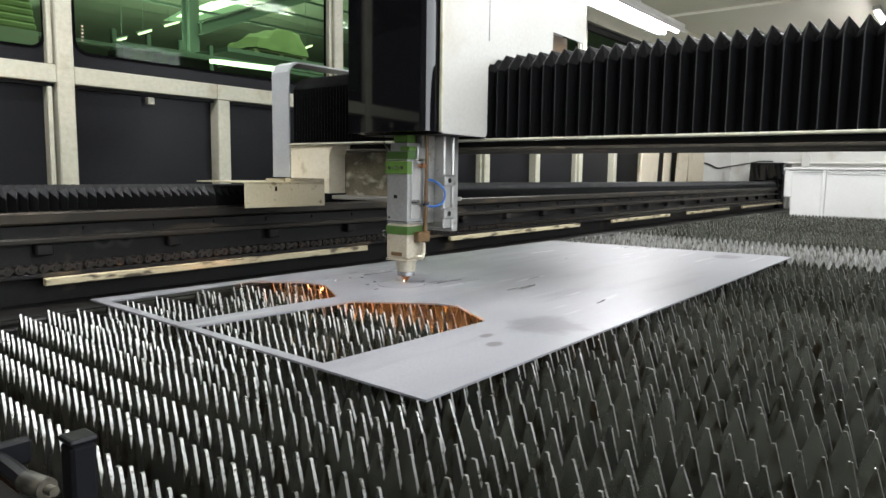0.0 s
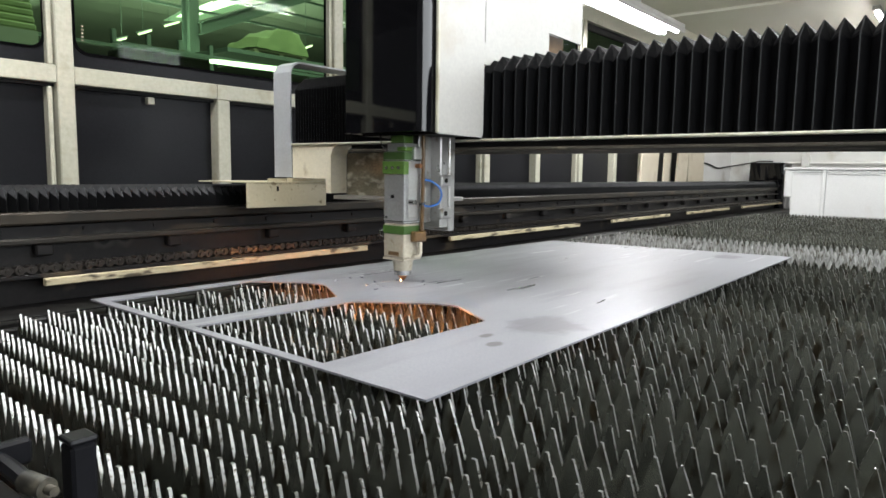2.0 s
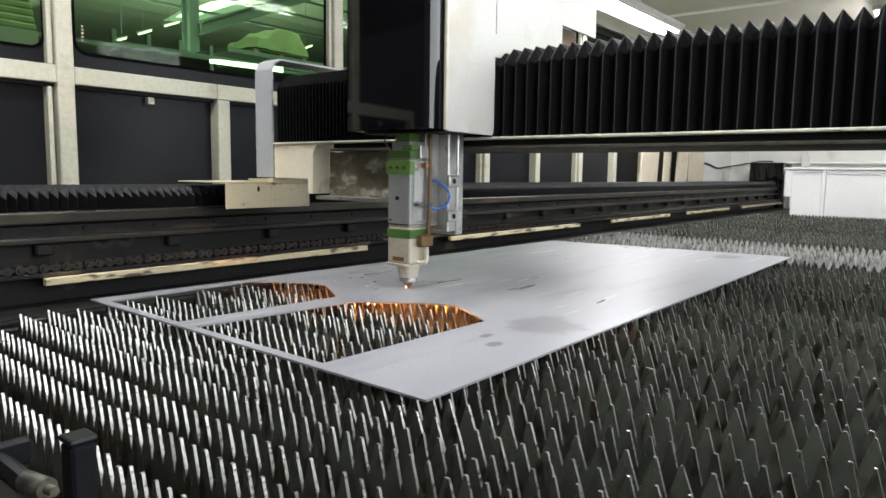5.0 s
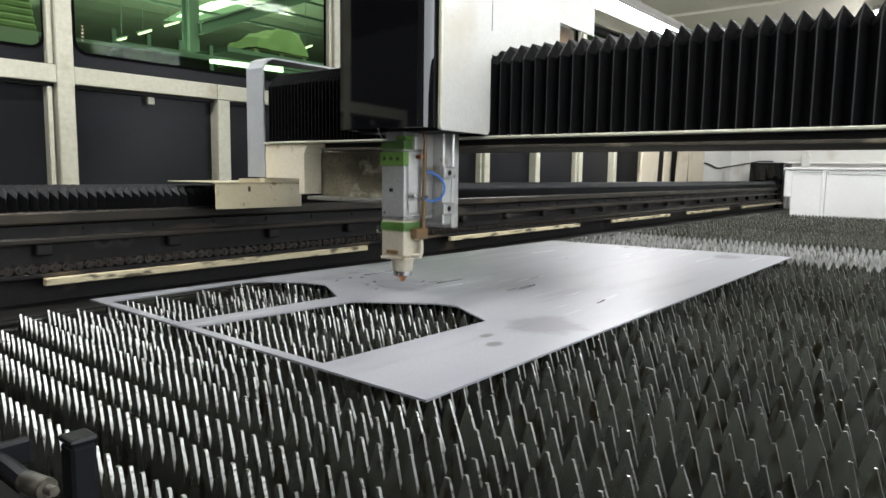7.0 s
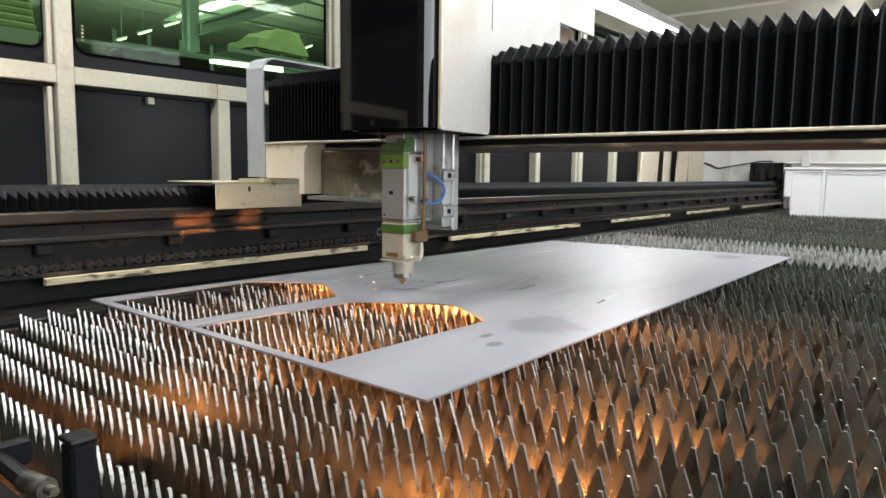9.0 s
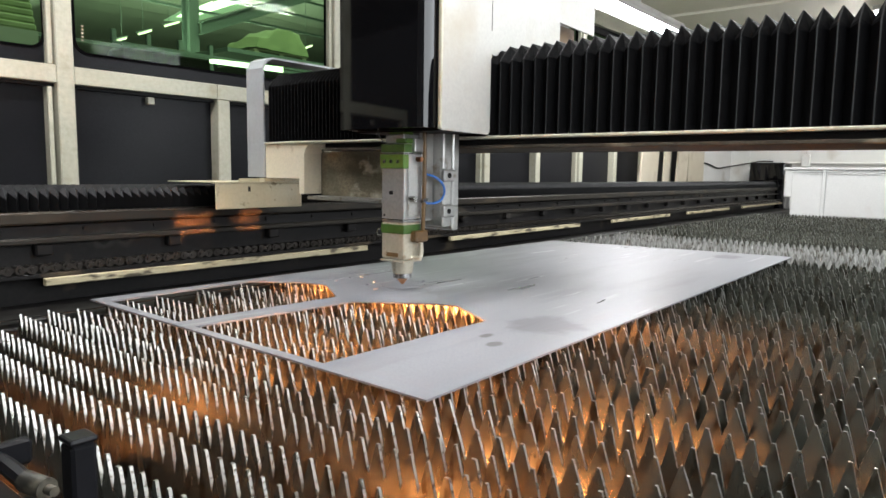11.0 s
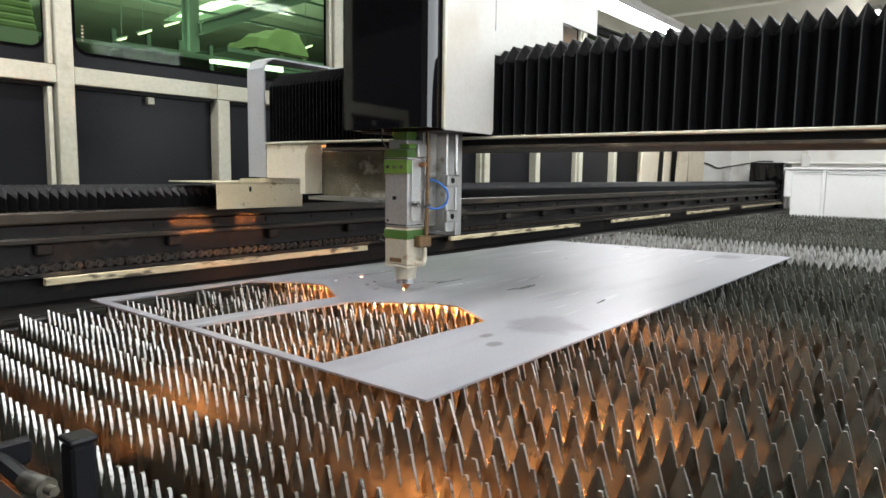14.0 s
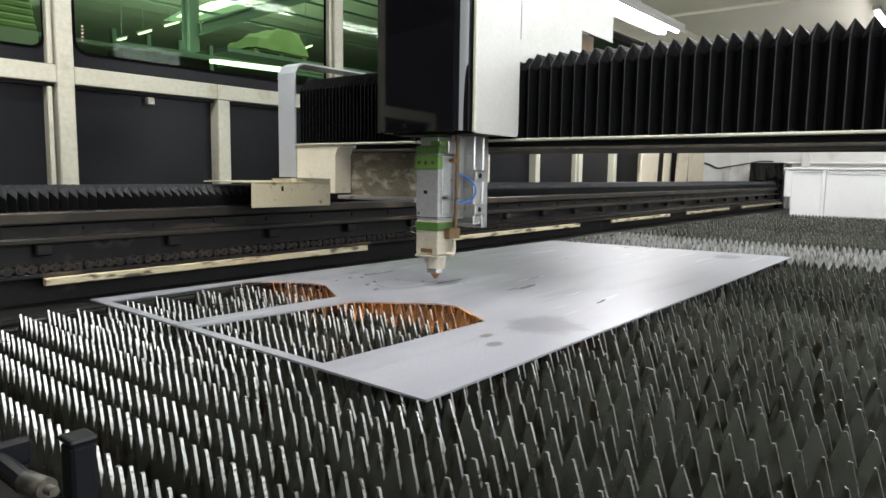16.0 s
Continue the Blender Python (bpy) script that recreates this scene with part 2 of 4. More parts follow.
def stained(m, spots, upright=False):
    """Add round stains, (x, y, rx, ry, colour, strength), to a level surface, or (x, z, ...) to an upright one."""
    nt = m.node_tree
    n, l = nt.nodes, nt.links
    b = n["Principled BSDF"]
    geo = n.new("ShaderNodeNewGeometry")
    wob = n.new("ShaderNodeTexNoise")
    wob.inputs["Scale"].default_value = 25
    l.new(geo.outputs["Position"], wob.inputs["Vector"])
    for x, y, rx, ry, col, k in spots:
        mp = n.new("ShaderNodeMapping")
        mp.inputs["Location"].default_value = (-x / rx, 0, -y / ry) if upright else (-x / rx, -y / ry, 0)
        mp.inputs["Scale"].default_value = (1 / rx, 0, 1 / ry) if upright else (1 / rx, 1 / ry, 0)
        l.new(geo.outputs["Position"], mp.inputs["Vector"])
        ln = n.new("ShaderNodeVectorMath")
        ln.operation = "LENGTH"
        l.new(mp.outputs[0], ln.inputs[0])
        ad = n.new("ShaderNodeMath")
        ad.operation = "ADD"
        l.new(ln.outputs["Value"], ad.inputs[0])
        l.new(wob.outputs["Fac"], ad.inputs[1])
        mr = n.new("ShaderNodeMapRange")
        mr.inputs["From Min"].default_value, mr.inputs["From Max"].default_value = 1.6, 1.2
        mr.inputs["To Max"].default_value = k
        l.new(ad.outputs[0], mr.inputs["Value"])
        mx = n.new("ShaderNodeMix")
        mx.data_type = "RGBA"
        old = b.inputs["Base Color"].links[0].from_socket
        l.new(mr.outputs[0], mx.inputs["Factor"])
        l.new(old, mx.inputs[6])
        mx.inputs[7].default_value = (*col, 1)
        l.new(mx.outputs[2], b.inputs["Base Color"])


def scratched(m, size, depth):
    """Add fine drag marks, long in one direction, as a second relief."""
    nt = m.node_tree
    n, l = nt.nodes, nt.links
    b = n["Principled BSDF"]
    geo, mp, t, bp = n.new("ShaderNodeNewGeometry"), n.new("ShaderNodeMapping"), n.new("ShaderNodeTexNoise"), n.new("ShaderNodeBump")
    mp.inputs["Rotation"].default_value = (0, 0, radians(22))
    mp.inputs["Scale"].default_value = (0.12, 2.2, 1)
    t.inputs["Scale"].default_value, t.inputs["Detail"].default_value, t.inputs["Distortion"].default_value = size, 4.0, 0.6
    bp.inputs["Strength"].default_value, bp.inputs["Distance"].default_value = depth, 0.004
    l.new(geo.outputs["Position"], mp.inputs["Vector"])
    l.new(mp.outputs[0], t.inputs["Vector"])
    l.new(t.outputs["Fac"], bp.inputs["Height"])
    l.new(b.inputs["Normal"].links[0].from_socket, bp.inputs["Normal"])
    l.new(bp.outputs[0], b.inputs["Normal"])


def marked(m, size, turn, thin, colour, lo, hi, share):
    """Add thin dry marks, long in one direction, that change tone and gloss, in patches."""
    nt = m.node_tree
    n, l = nt.nodes, nt.links
    b = n["Principled BSDF"]
    geo, mp = n.new("ShaderNodeNewGeometry"), n.new("ShaderNodeMapping")
    mp.inputs["Rotation"].default_value = (0, 0, radians(turn))
    mp.inputs["Scale"].default_value = (thin, 1, 1)
    l.new(geo.outputs["Position"], mp.inputs["Vector"])
    fac = []
    for src, sc, a, z in ((mp.outputs[0], size, lo, hi), (geo.outputs["Position"], 2.3, 0.46, 0.60)):
        t, r = n.new("ShaderNodeTexNoise"), n.new("ShaderNodeMapRange")
        t.inputs["Scale"].default_value, t.inputs["Detail"].default_value, t.inputs["Distortion"].default_value = sc, 5.0, 0.4
        r.inputs["From Min"].default_value, r.inputs["From Max"].default_value, r.inputs["To Max"].default_value = a, z, share if src is mp.outputs[0] else 1.0
        l.new(src, t.inputs["Vector"])
        l.new(t.outputs["Fac"], r.inputs["Value"])
        fac.append(r.outputs[0])
    k = n.new("ShaderNodeMath")
    k.operation = "MULTIPLY"
    l.new(fac[0], k.inputs[0])
    l.new(fac[1], k.inputs[1])
    for socket, value in (("Base Color", (*colour, 1)), ("Roughness", None)):
        old = b.inputs[socket].links[0].from_socket
        mx = n.new("ShaderNodeMix")
        l.new(k.outputs[0], mx.inputs["Factor"])
        if value:
            mx.data_type = "RGBA"
            l.new(old, mx.inputs[6])
            mx.inputs[7].default_value = value
            l.new(mx.outputs[2], b.inputs[socket])
        else:
            l.new(old, mx.inputs[2])
            mx.inputs[3].default_value = 0.24
            l.new(mx.outputs[0], b.inputs[socket])


marked(SHEET, 46.0, -28, 0.05, (0.46, 0.465, 0.48), 0.60, 0.68, 0.8)
marked(SHEET, 30.0, 8, 0.10, (0.19, 0.19, 0.20), 0.59, 0.68, 0.35)
scratched(SHEET, 9.0, 0.20)
scratched(SHEET, 40.0, 0.10)
stained(SHEET, [(1.15, 0.665, 0.085, 0.075, (0.15, 0.15, 0.16), 0.8), (1.00, 0.70, 0.02, 0.012, (0.10, 0.098, 0.09), 0.85), (0.96, 0.655, 0.02, 0.014, (0.11, 0.107, 0.10), 0.85), (2.60, 0.745, 0.075, 0.05, (0.12, 0.12, 0.13), 0.9), (2.45, 0.80, 0.05, 0.03, (0.28, 0.28, 0.29), 0.8)])
stained(RAIL, [(0.925, 0.985, 0.034, 0.032, (0.035, 0.033, 0.030), 0.7), (0.925, 0.985, 0.018, 0.017, (0.006, 0.006, 0.006), 1.0), (0.985, 0.99, 0.034, 0.032, (0.035, 0.033, 0.030), 0.7), (0.985, 0.99, 0.018, 0.017, (0.006, 0.006, 0.006), 1.0), (1.22, 1.0, 0.16, 0.02, (0.06, 0.045, 0.03), 0.6), (2.6, 1.0, 0.10, 0.03, (0.06, 0.05, 0.04), 0.7), (3.1, 0.98, 0.14, 0.025, (0.05, 0.045, 0.04), 0.7)], True)
HOT = (1.0, 0.335, 0.098)
MELT = glow("molten_metal", HOT, 270.0)
TORCHGLOW = glow("kerf_torch", HOT, 14000.0)
FLARE, BLAZE = glow("strip_emitter_glow", HOT, 1300.0), glow("jet_blaze", HOT, 200000.0)
SLAG = glow("glowing_slag", HOT, 105.0)
SPARK = glow("spark_trail", (1.0, 0.42, 0.15), 2.2)
SPARK_HOT = glow("hot_spark_trail", (1.0, 0.62, 0.32), 3.0)
TIPGLOW = glow("kerf_glow", (1.0, 0.62, 0.32), 14.0)

# ---------------------------------------------------------------- cabin
WALL_Y, END_X, BACK_X, SIDE_Y, CEIL_Z = 2.70, 9.2, -1.6, -1.3, 2.75
solid("floor", box(-1.7, 9.3, -1.4, 2.85, -0.1, 0.0), CONC, "grey concrete shop floor under the machine", "floor", kind="structure")
solid("ceiling", box(-1.7, 9.3, -1.45, 2.9, CEIL_Z, CEIL_Z + 0.06), CEIL, "cream painted cabin ceiling", "ceiling", kind="structure")
solid("trim", box(6.70, 6.735, -1.25, 2.69, CEIL_Z - 0.025, CEIL_Z - 0.001), CEIL, "cream seam strip under the cabin ceiling", "trim", kind="structure")
end = solid("wall_end", box(END_X, END_X + 0.08, -1.3, 2.7, 0, CEIL_Z), WALLW, "white painted sheet-metal end wall of the cabin", "wall", kind="structure")
solid("wall_end_panel", box(8.02, END_X - 0.001, 2.660, 2.690, 0.05, 2.40, 0.003), WALLW, "white painted sheet-metal panel beside the end wall", "wall panel", kind="structure")
solid("wall_back", box(BACK_X - 0.08, BACK_X, -1.3, 2.7, 0, CEIL_Z), GREYW, "dark grey cabin wall behind the camera", "wall", kind="structure")
bm = bmesh.new()
for b in ((-1.6, 9.2, 0, 1.2), (-1.6, 9.2, 2.4, CEIL_Z), (-1.6, -0.7, 1.2, 2.4), (3.9, 9.2, 1.2, 2.4)):
    box(b[0], b[1], SIDE_Y - 0.08, SIDE_Y, b[2], b[3], bm=bm)
solid("wall_side", bm, GREYW, "dark grey cabin side wall with a long loading opening", "wall", kind="structure")

# window wall: columns 62 mm wide every 0.68 m, a middle rail, dark panels set back
PITCH, COL_W, COL_D = 0.676, 0.062, 0.07
COLS = [0.402 + PITCH * i + (0.012 if i % 2 else 0.0) for i in range(-3, 14)]
RAIL_Z0, RAIL_Z1 = 1.502, 1.567
wall = thing("wall_window", (3.0, WALL_Y, 0.0), "cream steel frame wall with dark panels and green windows", "wall", kind="structure")
part("top_rail", box(-1.6, 9.2, WALL_Y, WALL_Y + COL_D, 2.45, CEIL_Z), CREAM, wall)
part("bottom_rail", box(-1.6, 9.2, WALL_Y, WALL_Y + COL_D, 0.0, 0.25), CREAM, wall)
for i, x in enumerate(COLS):
    if x < -1.5 or x > 9.1:
        continue
    full = i % 2 == 0
    part("column", box(x, x + COL_W, WALL_Y - 0.003, WALL_Y + COL_D, 0.25, 2.45 if full else RAIL_Z0 - 0.001, 0.004), CREAM, wall)
    if full:
        part("panel_stop", box(x - 0.030, x - 0.012, WALL_Y + 0.012, WALL_Y + 0.054, 0.25, RAIL_Z0 - 0.014, 0.003), CREAM, wall)
        part("window_stop", box(x - 0.024, x - 0.004, WALL_Y + 0.012, WALL_Y + 0.046, RAIL_Z1 + 0.002, 2.449, 0.003), CREAM, wall)
    nx = COLS[i + 1] if i + 1 < len(COLS) else x + PITCH
    if nx > 9.3:
        continue
    part("middle_rail", box(x + (COL_W if full else 0.0), nx - 0.0005, WALL_Y, WALL_Y + COL_D, RAIL_Z0, RAIL_Z1, 0.003), CREAM, wall)
    pan = part("panel", box(x + COL_W, nx, WALL_Y + 0.055, WALL_Y + 0.07, 0.25, RAIL_Z0, 0.002), BLACKP, wall)
    part("panel_trim", box(x + COL_W, nx, WALL_Y + 0.03, WALL_Y + 0.055, RAIL_Z0 - 0.012, RAIL_Z0 - 0.001), DARK, wall)
    part("catch", box(nx - 0.305, nx - 0.275, WALL_Y + 0.028, WALL_Y + 0.055, RAIL_Z0 - 0.045, RAIL_Z0 - 0.016, 0.003), CREAM, wall, "small cream metal catch")
    # window: dark surround with a rounded opening and a pane
    if not full:
        continue
    w, h = 2 * PITCH - COL_W, 2.45 - RAIL_Z1
    cx, cz = x + COL_W + w / 2, RAIL_Z1 + h / 2
    ring = rounded(w - 0.036, h - 0.11, 0.055)
    b2 = plate([(-w / 2, -h / 2), (w / 2, -h / 2), (w / 2, h / 2), (-w / 2, h / 2)], [ring], 0, 0.02)
    bmesh.ops.transform(b2, verts=b2.verts, matrix=Matrix.Translation((cx, WALL_Y + 0.06, cz)) @ pose(0, 0, 0, 90, 0, 0))
    fr = part("window_frame", b2, BLACKP, wall, "dark window surround with rounded corners")
    r2 = rounded(w - 0.030, h - 0.104, 0.058)
    b3 = plate(r2, [rounded(w - 0.052, h - 0.126, 0.048)], 0, 0.012)
    bmesh.ops.transform(b3, verts=b3.verts, matrix=Matrix.Translation((cx, WALL_Y + 0.047, cz)) @ pose(0, 0, 0, 90, 0, 0))
    part("gasket", b3, RUBBER, fr)
    pn = part("pane", box(cx - w / 2 + 0.01, cx + w / 2 - 0.01, WALL_Y + 0.049, WALL_Y + 0.054, RAIL_Z1 + 0.04, 2.41), PANE, fr, "green laser-protection glass")
    pn.visible_shadow = False
    if 1.0 < x < 1.2:
        for k in range(5):
            part("print_bar", box(x + COL_W + 0.052, x + COL_W + 0.060, WALL_Y + 0.046, WALL_Y + 0.0485, 1.674 + 0.013 * k, 1.679 + 0.013 * k), APRON, fr)

# ---------------------------------------------------------------- hall behind the windows
solid("ground", box(-30, 60, 2.86, 60, -0.12, -0.02), HFLOOR, "grey concrete floor of the factory hall", "floor", kind="structure")
bm = bmesh.new()
for k in range(24):
    y = 3.5 + k * 1.5
    prism([(y, 7.2), (y + 0.75, 7.05), (y + 1.5, 7.2), (y + 1.5, 7.3), (y, 7.3)], "x", -20, 50, bm)
solid("ceiling_hall", bm, HALLR, "dark ribbed roof of the factory hall", "roof", kind="structure")
solid("wall_hall", box(-20, 50, 39.5, 39.8, 0, 7.2), HALLR, "far grey wall of the factory hall", "wall", kind="structure")
solid("wall_hall_side", box(49.5, 49.8, 3, 39.5, 0, 7.2), HALLR, "far grey side wall of the factory hall", "wall", kind="structure")



def girder(x0, x1, y, z0, z1, name="roof_beam"):
    """A painted I-beam that runs from (x0, z0) to (x1, z1)."""
    bm = bmesh.new()
    h = 0.22
    prism([(x0, z0), (x1, z1), (x1, z1 + h), (x0, z0 + h)], "y", y, y + 0.03, bm)
    for dz in (0, h):
        prism([(x0, z0 + dz), (x1, z1 + dz), (x1, z1 + dz + 0.03), (x0, z0 + dz + 0.03)], "y", y - 0.09, y + 0.12, bm)
    return solid(name, bm, GIRDER, "green-grey painted steel roof beam in the hall", "beam", "hall roof beams")


girder(7.48, 13.2, 12.0, 3.74, 6.22)
girder(13.3, 18.0, 12.0, 6.22, 4.2)
for x in (7.40, 2.4, 13.2, 17.6):
    bm = box(x, x + 0.035, 12.15, 12.4, 0, 6.3)
    for dy in (0, 0.25):
        box(x - 0.085, x + 0.12, 12.13 + dy, 12.15 + dy, 0, 6.3, bm=bm)
    solid("hall_column", bm, GIRDER, "green-grey steel column of the hall", "column", "hall columns")
# tube lamps hung in a sloping row under the roof
for x, z, ln in ((6.82, 3.72, 0.19), (7.27, 3.92, 0.28), (7.85, 4.18, 0.33), (11.58, 4.25, 0.30)):
    lamp = thing("hall_tube_lamp", (x, 14.0, z), "long glowing tube lamp under the hall roof", "lamp", "hall tube lamps")
    part("tube", prism([(x, z), (x + ln, z + 0.43 * ln), (x + ln, z + 0.43 * ln + 0.042), (x, z + 0.042)], "y", 13.96, 14.0), TUBE_FAR, lamp)
    part("tray", prism([(x - 0.02, z + 0.05), (x + ln + 0.02, z + 0.05 + 0.43 * ln), (x + ln + 0.02, z + 0.07 + 0.43 * ln), (x - 0.02, z + 0.07)], "y", 13.94, 14.05), GIRDER, lamp)
    part("hanger", box(x + 0.10, x + 0.106, 13.985, 13.995, z + 0.12, 7.25), GIRDER, lamp)
# skylight band that climbs with the roof: clear panes between bars, green-lit strip as a dim glowing panel
sky = thing("skylight", (10.5, 16.0, 5.1), "bright skylight band in the sloping hall roof", "skylight", kind="structure")
for x0, x1 in ((9.93, 10.30), (10.33, 10.78), (10.81, 11.28), (11.31, 11.80), (11.83, 12.30), (12.33, 12.80)):
    z0, z1 = 5.07 + (x0 - 9.92) * 0.45, 5.07 + (x1 - 9.92) * 0.45
    part("pane", prism([(x0, z0), (x1, z1), (x1, z1 + 0.24), (x0, z0 + 0.20)], "y", 15.98, 16.0), SKYGLOW, sky)
part("pane", prism([(9.30, 4.91), (9.66, 4.96), (9.70, 5.03), (9.42, 5.00)], "y", 15.98, 16.0), SKYGLOW, sky)
part("pane", prism([(9.55, 5.06), (9.78, 5.08), (9.80, 5.20), (9.62, 5.15)], "y", 15.98, 16.0), SKYGLOW, sky)
part("lit_roof_strip", prism([(9.05, 4.80), (9.86, 4.90), (13.5, 6.45), (13.5, 6.85), (9.86, 5.28), (9.57, 5.15)], "y", 16.15, 16.2), SKYDIM, sky, "dim glowing panel for the green-lit roof strip")
solid("roof_slope", prism([(3.0, 3.65), (14.5, 8.6), (14.5, 8.75), (3.0, 3.80)], "y", 16.3, 30.0), HALLR, "grey sloping roof panel of the hall", "roof", kind="structure")
for k in range(5):
    z = 4.9 + k * 0.5
    solid("purlin", box(2.0, 30.0, 15.0 + k * 0.25, 15.06 + k * 0.25, z, z + 0.06), GIRDER, "thin steel purlin below the hall roof", "beam", kind="structure")
# tarpaulin-covered pile on a shelf rack
bm = bmesh.new()
bmesh.ops.create_icosphere(bm, subdivisions=4, radius=1.0)
for v in bm.verts:
    q = v.co.copy()
    k = noise.noise(q * 1.6) * 0.22 + noise.noise(q * 5.0) * 0.07
    q *= 1 + k
    c = [max(-1.0, min(1.0, q[i] * 1.5)) for i in range(3)]
    top = 0.32 if c[0] > -0.35 else 0.32 - 0.16 * min(1.0, (-0.35 - c[0]) / 0.3)
    v.co = Vector((6.98 + c[0] * 0.50 + 0.06 * c[2] * (c[0] < 0) - 0.05 * c[2] * (c[0] > 0.5), 9.3 + c[1] * 0.4, 3.075 + max(c[2], -0.10) * top + noise.noise(q * 7) * 0.018))
solid("covered_pile", bm, TARP, "crumpled yellow-green wrapped pile on a pallet", "tarpaulin", smooth=True)
pallet = thing("pallet", (6.98, 9.3, 2.961), "slatted wooden pallet on the storage rack", "pallet")
for dx in (-0.50, -0.04, 0.42):
    part("block", box(6.98 + dx, 7.06 + dx, 8.95, 9.65, 2.961, 3.02), BOARD, pallet)
for k in range(4):
    part("plank", box(6.46, 7.50, 8.95 + 0.18 * k, 9.09 + 0.18 * k, 3.0205, 3.038), BOARD, pallet)
rack = thing("storage_rack", (5.5, 9.2, 0.0), "long steel storage rack with beams in the hall", "rack")
part("shelf", box(5.9, 10.5, 8.8, 9.8, 2.90, 2.96), GIRDER, rack)
part("lower_beam", box(2.0, 10.5, 8.6, 8.7, 2.68, 2.72), GIRDER, rack)
part("upper_beam", box(4.2, 10.5, 8.71, 8.75, 2.76, 2.785), GIRDER, rack)
for x0, x1 in ((4.64, 4.74), (4.80, 5.12), (5.14, 5.23)):
    part("wooden_beam", box(x0, x1, 8.76, 8.79, 2.735, 2.80), BROWN, rack)
for x in (4.33, 4.80, 5.26, 5.74, 7.6, 9.0):
    part("upright", box(x, x + 0.055, 9.0, 9.06, 0, 2.98), GIRDER, rack)
machine = thing("hall_machine", (4.5, 8.1, 0.0), "dark machine housing below the storage rack", "machine")
part("housing", box(3.92, 5.05, 7.9, 8.3, 0, 2.58, 0.03, 2), DARK, machine)
part("top_edge", box(3.90, 5.07, 7.88, 7.9, 2.585, 2.61), GIRDER, machine)
lamp = thing("hall_work_lamp", (5.6, 8.0, 2.5), "bright white strip lamp on the rack", "lamp")
part("strip", prism([(5.09, 2.555), (6.25, 2.575), (6.25, 2.645), (5.09, 2.61)], "y", 7.98, 8.0), SKYGLOW, lamp)
part("hanger_arm", box(5.6, 5.63, 8.0, 8.6, 2.61, 2.64), HALLR, lamp)
solid("tube_stand", box(2.3, 3.02, 7.88, 8.3, 0, 2.598), HALLR, "dark stand below the stacked tubes", "stand")
for k in range(5):
    z = 2.60 + k * 0.075
    solid("stacked_tube", box(2.3, 3.02, 7.9 + 0.03 * k, 8.0 + 0.03 * k, z, z + 0.074, 0.02), TARP, "yellow-green stacked tube in the hall", "tube", "stacked tubes")

# unseen panels standing in for skylight over the rack and pile
for x, y in ((6, 6), (10, 6)):
    area("hall_rack_fill", look((x, y, 6.9), (x, y, 0)), 2.0, 6.0, 260, (0.95, 1.0, 0.97))
# unseen upward lamps, added to brighten the hall roof
for x, y in ((9, 18), (14, 20), (6, 13)):
    area("hall_roof_fill", look((x, y, 2.4), (x, y, 9)), 3.0, 3.0, 300, (0.95, 1.0, 0.97))

# ---------------------------------------------------------------- cutting table
TIP, TH, PX = 0.8965, 0.042, 0.0622
SLAT_X0, N_SLAT, Y0, Y1 = 0.325, 95, -0.46, 1.545
table = thing("cutting_table", (3.2, 0.55, 0.0), "steel shuttle table filled with rows of spiked support slats", "machine table")


def slat_mesh(pitch, seed, th=TH):
    """One saw-toothed support slat, 3 mm thick, with worn and slagged teeth."""
    rnd = random.Random(seed)
    bm = bmesh.new()
    n = int((Y1 - Y0) / pitch)
    t = 0.0022
    dz = 0.0

    def ring(y, z, tt=t):
        return (bm.verts.new((-tt, y, z)), bm.verts.new((tt, y, z)))
    prev = ring(Y0, TIP - th)
    low = ring(Y0, TIP - 0.10)
    bm.faces.new((prev[0], prev[1], low[1], low[0]))
    for i in range(n):
        ya = Y0 + i * pitch
        c = ya + pitch / 2 + rnd.uniform(-0.0012, 0.0012)
        top = TIP - abs(rnd.gauss(0, 0.0009))
        w = rnd.uniform(0.0012, 0.0024)
        if rnd.random() < 0.03:
            top -= rnd.uniform(0.002, 0.010)
            w += 0.0015
        a = ring(c - w, top, t * 0.8)
        b = ring(c + w, top, t * 0.8)
        e = ring(ya + pitch, TIP - th + rnd.uniform(-0.002, 0.002))
        lo2 = ring(ya + pitch, TIP - 0.10)
        chain = (prev, a, b, e)
        for p, q in zip(chain, chain[1:]):
            bm.faces.new((p[0], q[0], q[1], p[1])).material_index = 1
        for s in (0, 1):
            bm.faces.new([v[s] for v in (prev, a, b, e)])
            bm.faces.new((prev[s], e[s], lo2[s], low[s]))
        bm.faces.new((low[0], low[1], lo2[1], lo2[0]))
        prev, low = e, lo2
    bm.faces.new((prev[0], prev[1], low[1], low[0]))
    bmesh.ops.recalc_face_normals(bm, faces=bm.faces)
    me = bpy.data.meshes.new("slat")
    bm.to_mesh(me)
    bm.free()
    me.materials.append(SLAT)
    me.materials.append(SLAT_EDGE)
    return me


NEW_MESH = slat_mesh(0.0247, 8)
NEW_MESH.materials[0] = SLAT_NEW
SLAT_MESHES = [slat_mesh(p, s) for p, s in ((0.0247, 1), (0.0247, 2), (0.031, 3), (0.0247, 4), (0.0247, 5))]
rs = random.Random(4)
for i in range(N_SLAT):
    ob = new("slat", NEW_MESH if 2.80 < SLAT_X0 + PX * i < 3.45 else SLAT_MESHES[rs.choice((0, 1, 2, 3, 4))])
    ob.parent = table
    ob.location = Vector((SLAT_X0 + PX * i, rs.uniform(-0.010, 0.002), rs.uniform(-0.0012, 0))) - Vector((3.2, 0.55, 0))
    ob.rotation_euler = (0, radians(rs.gauss(0, 1.1)), 0)
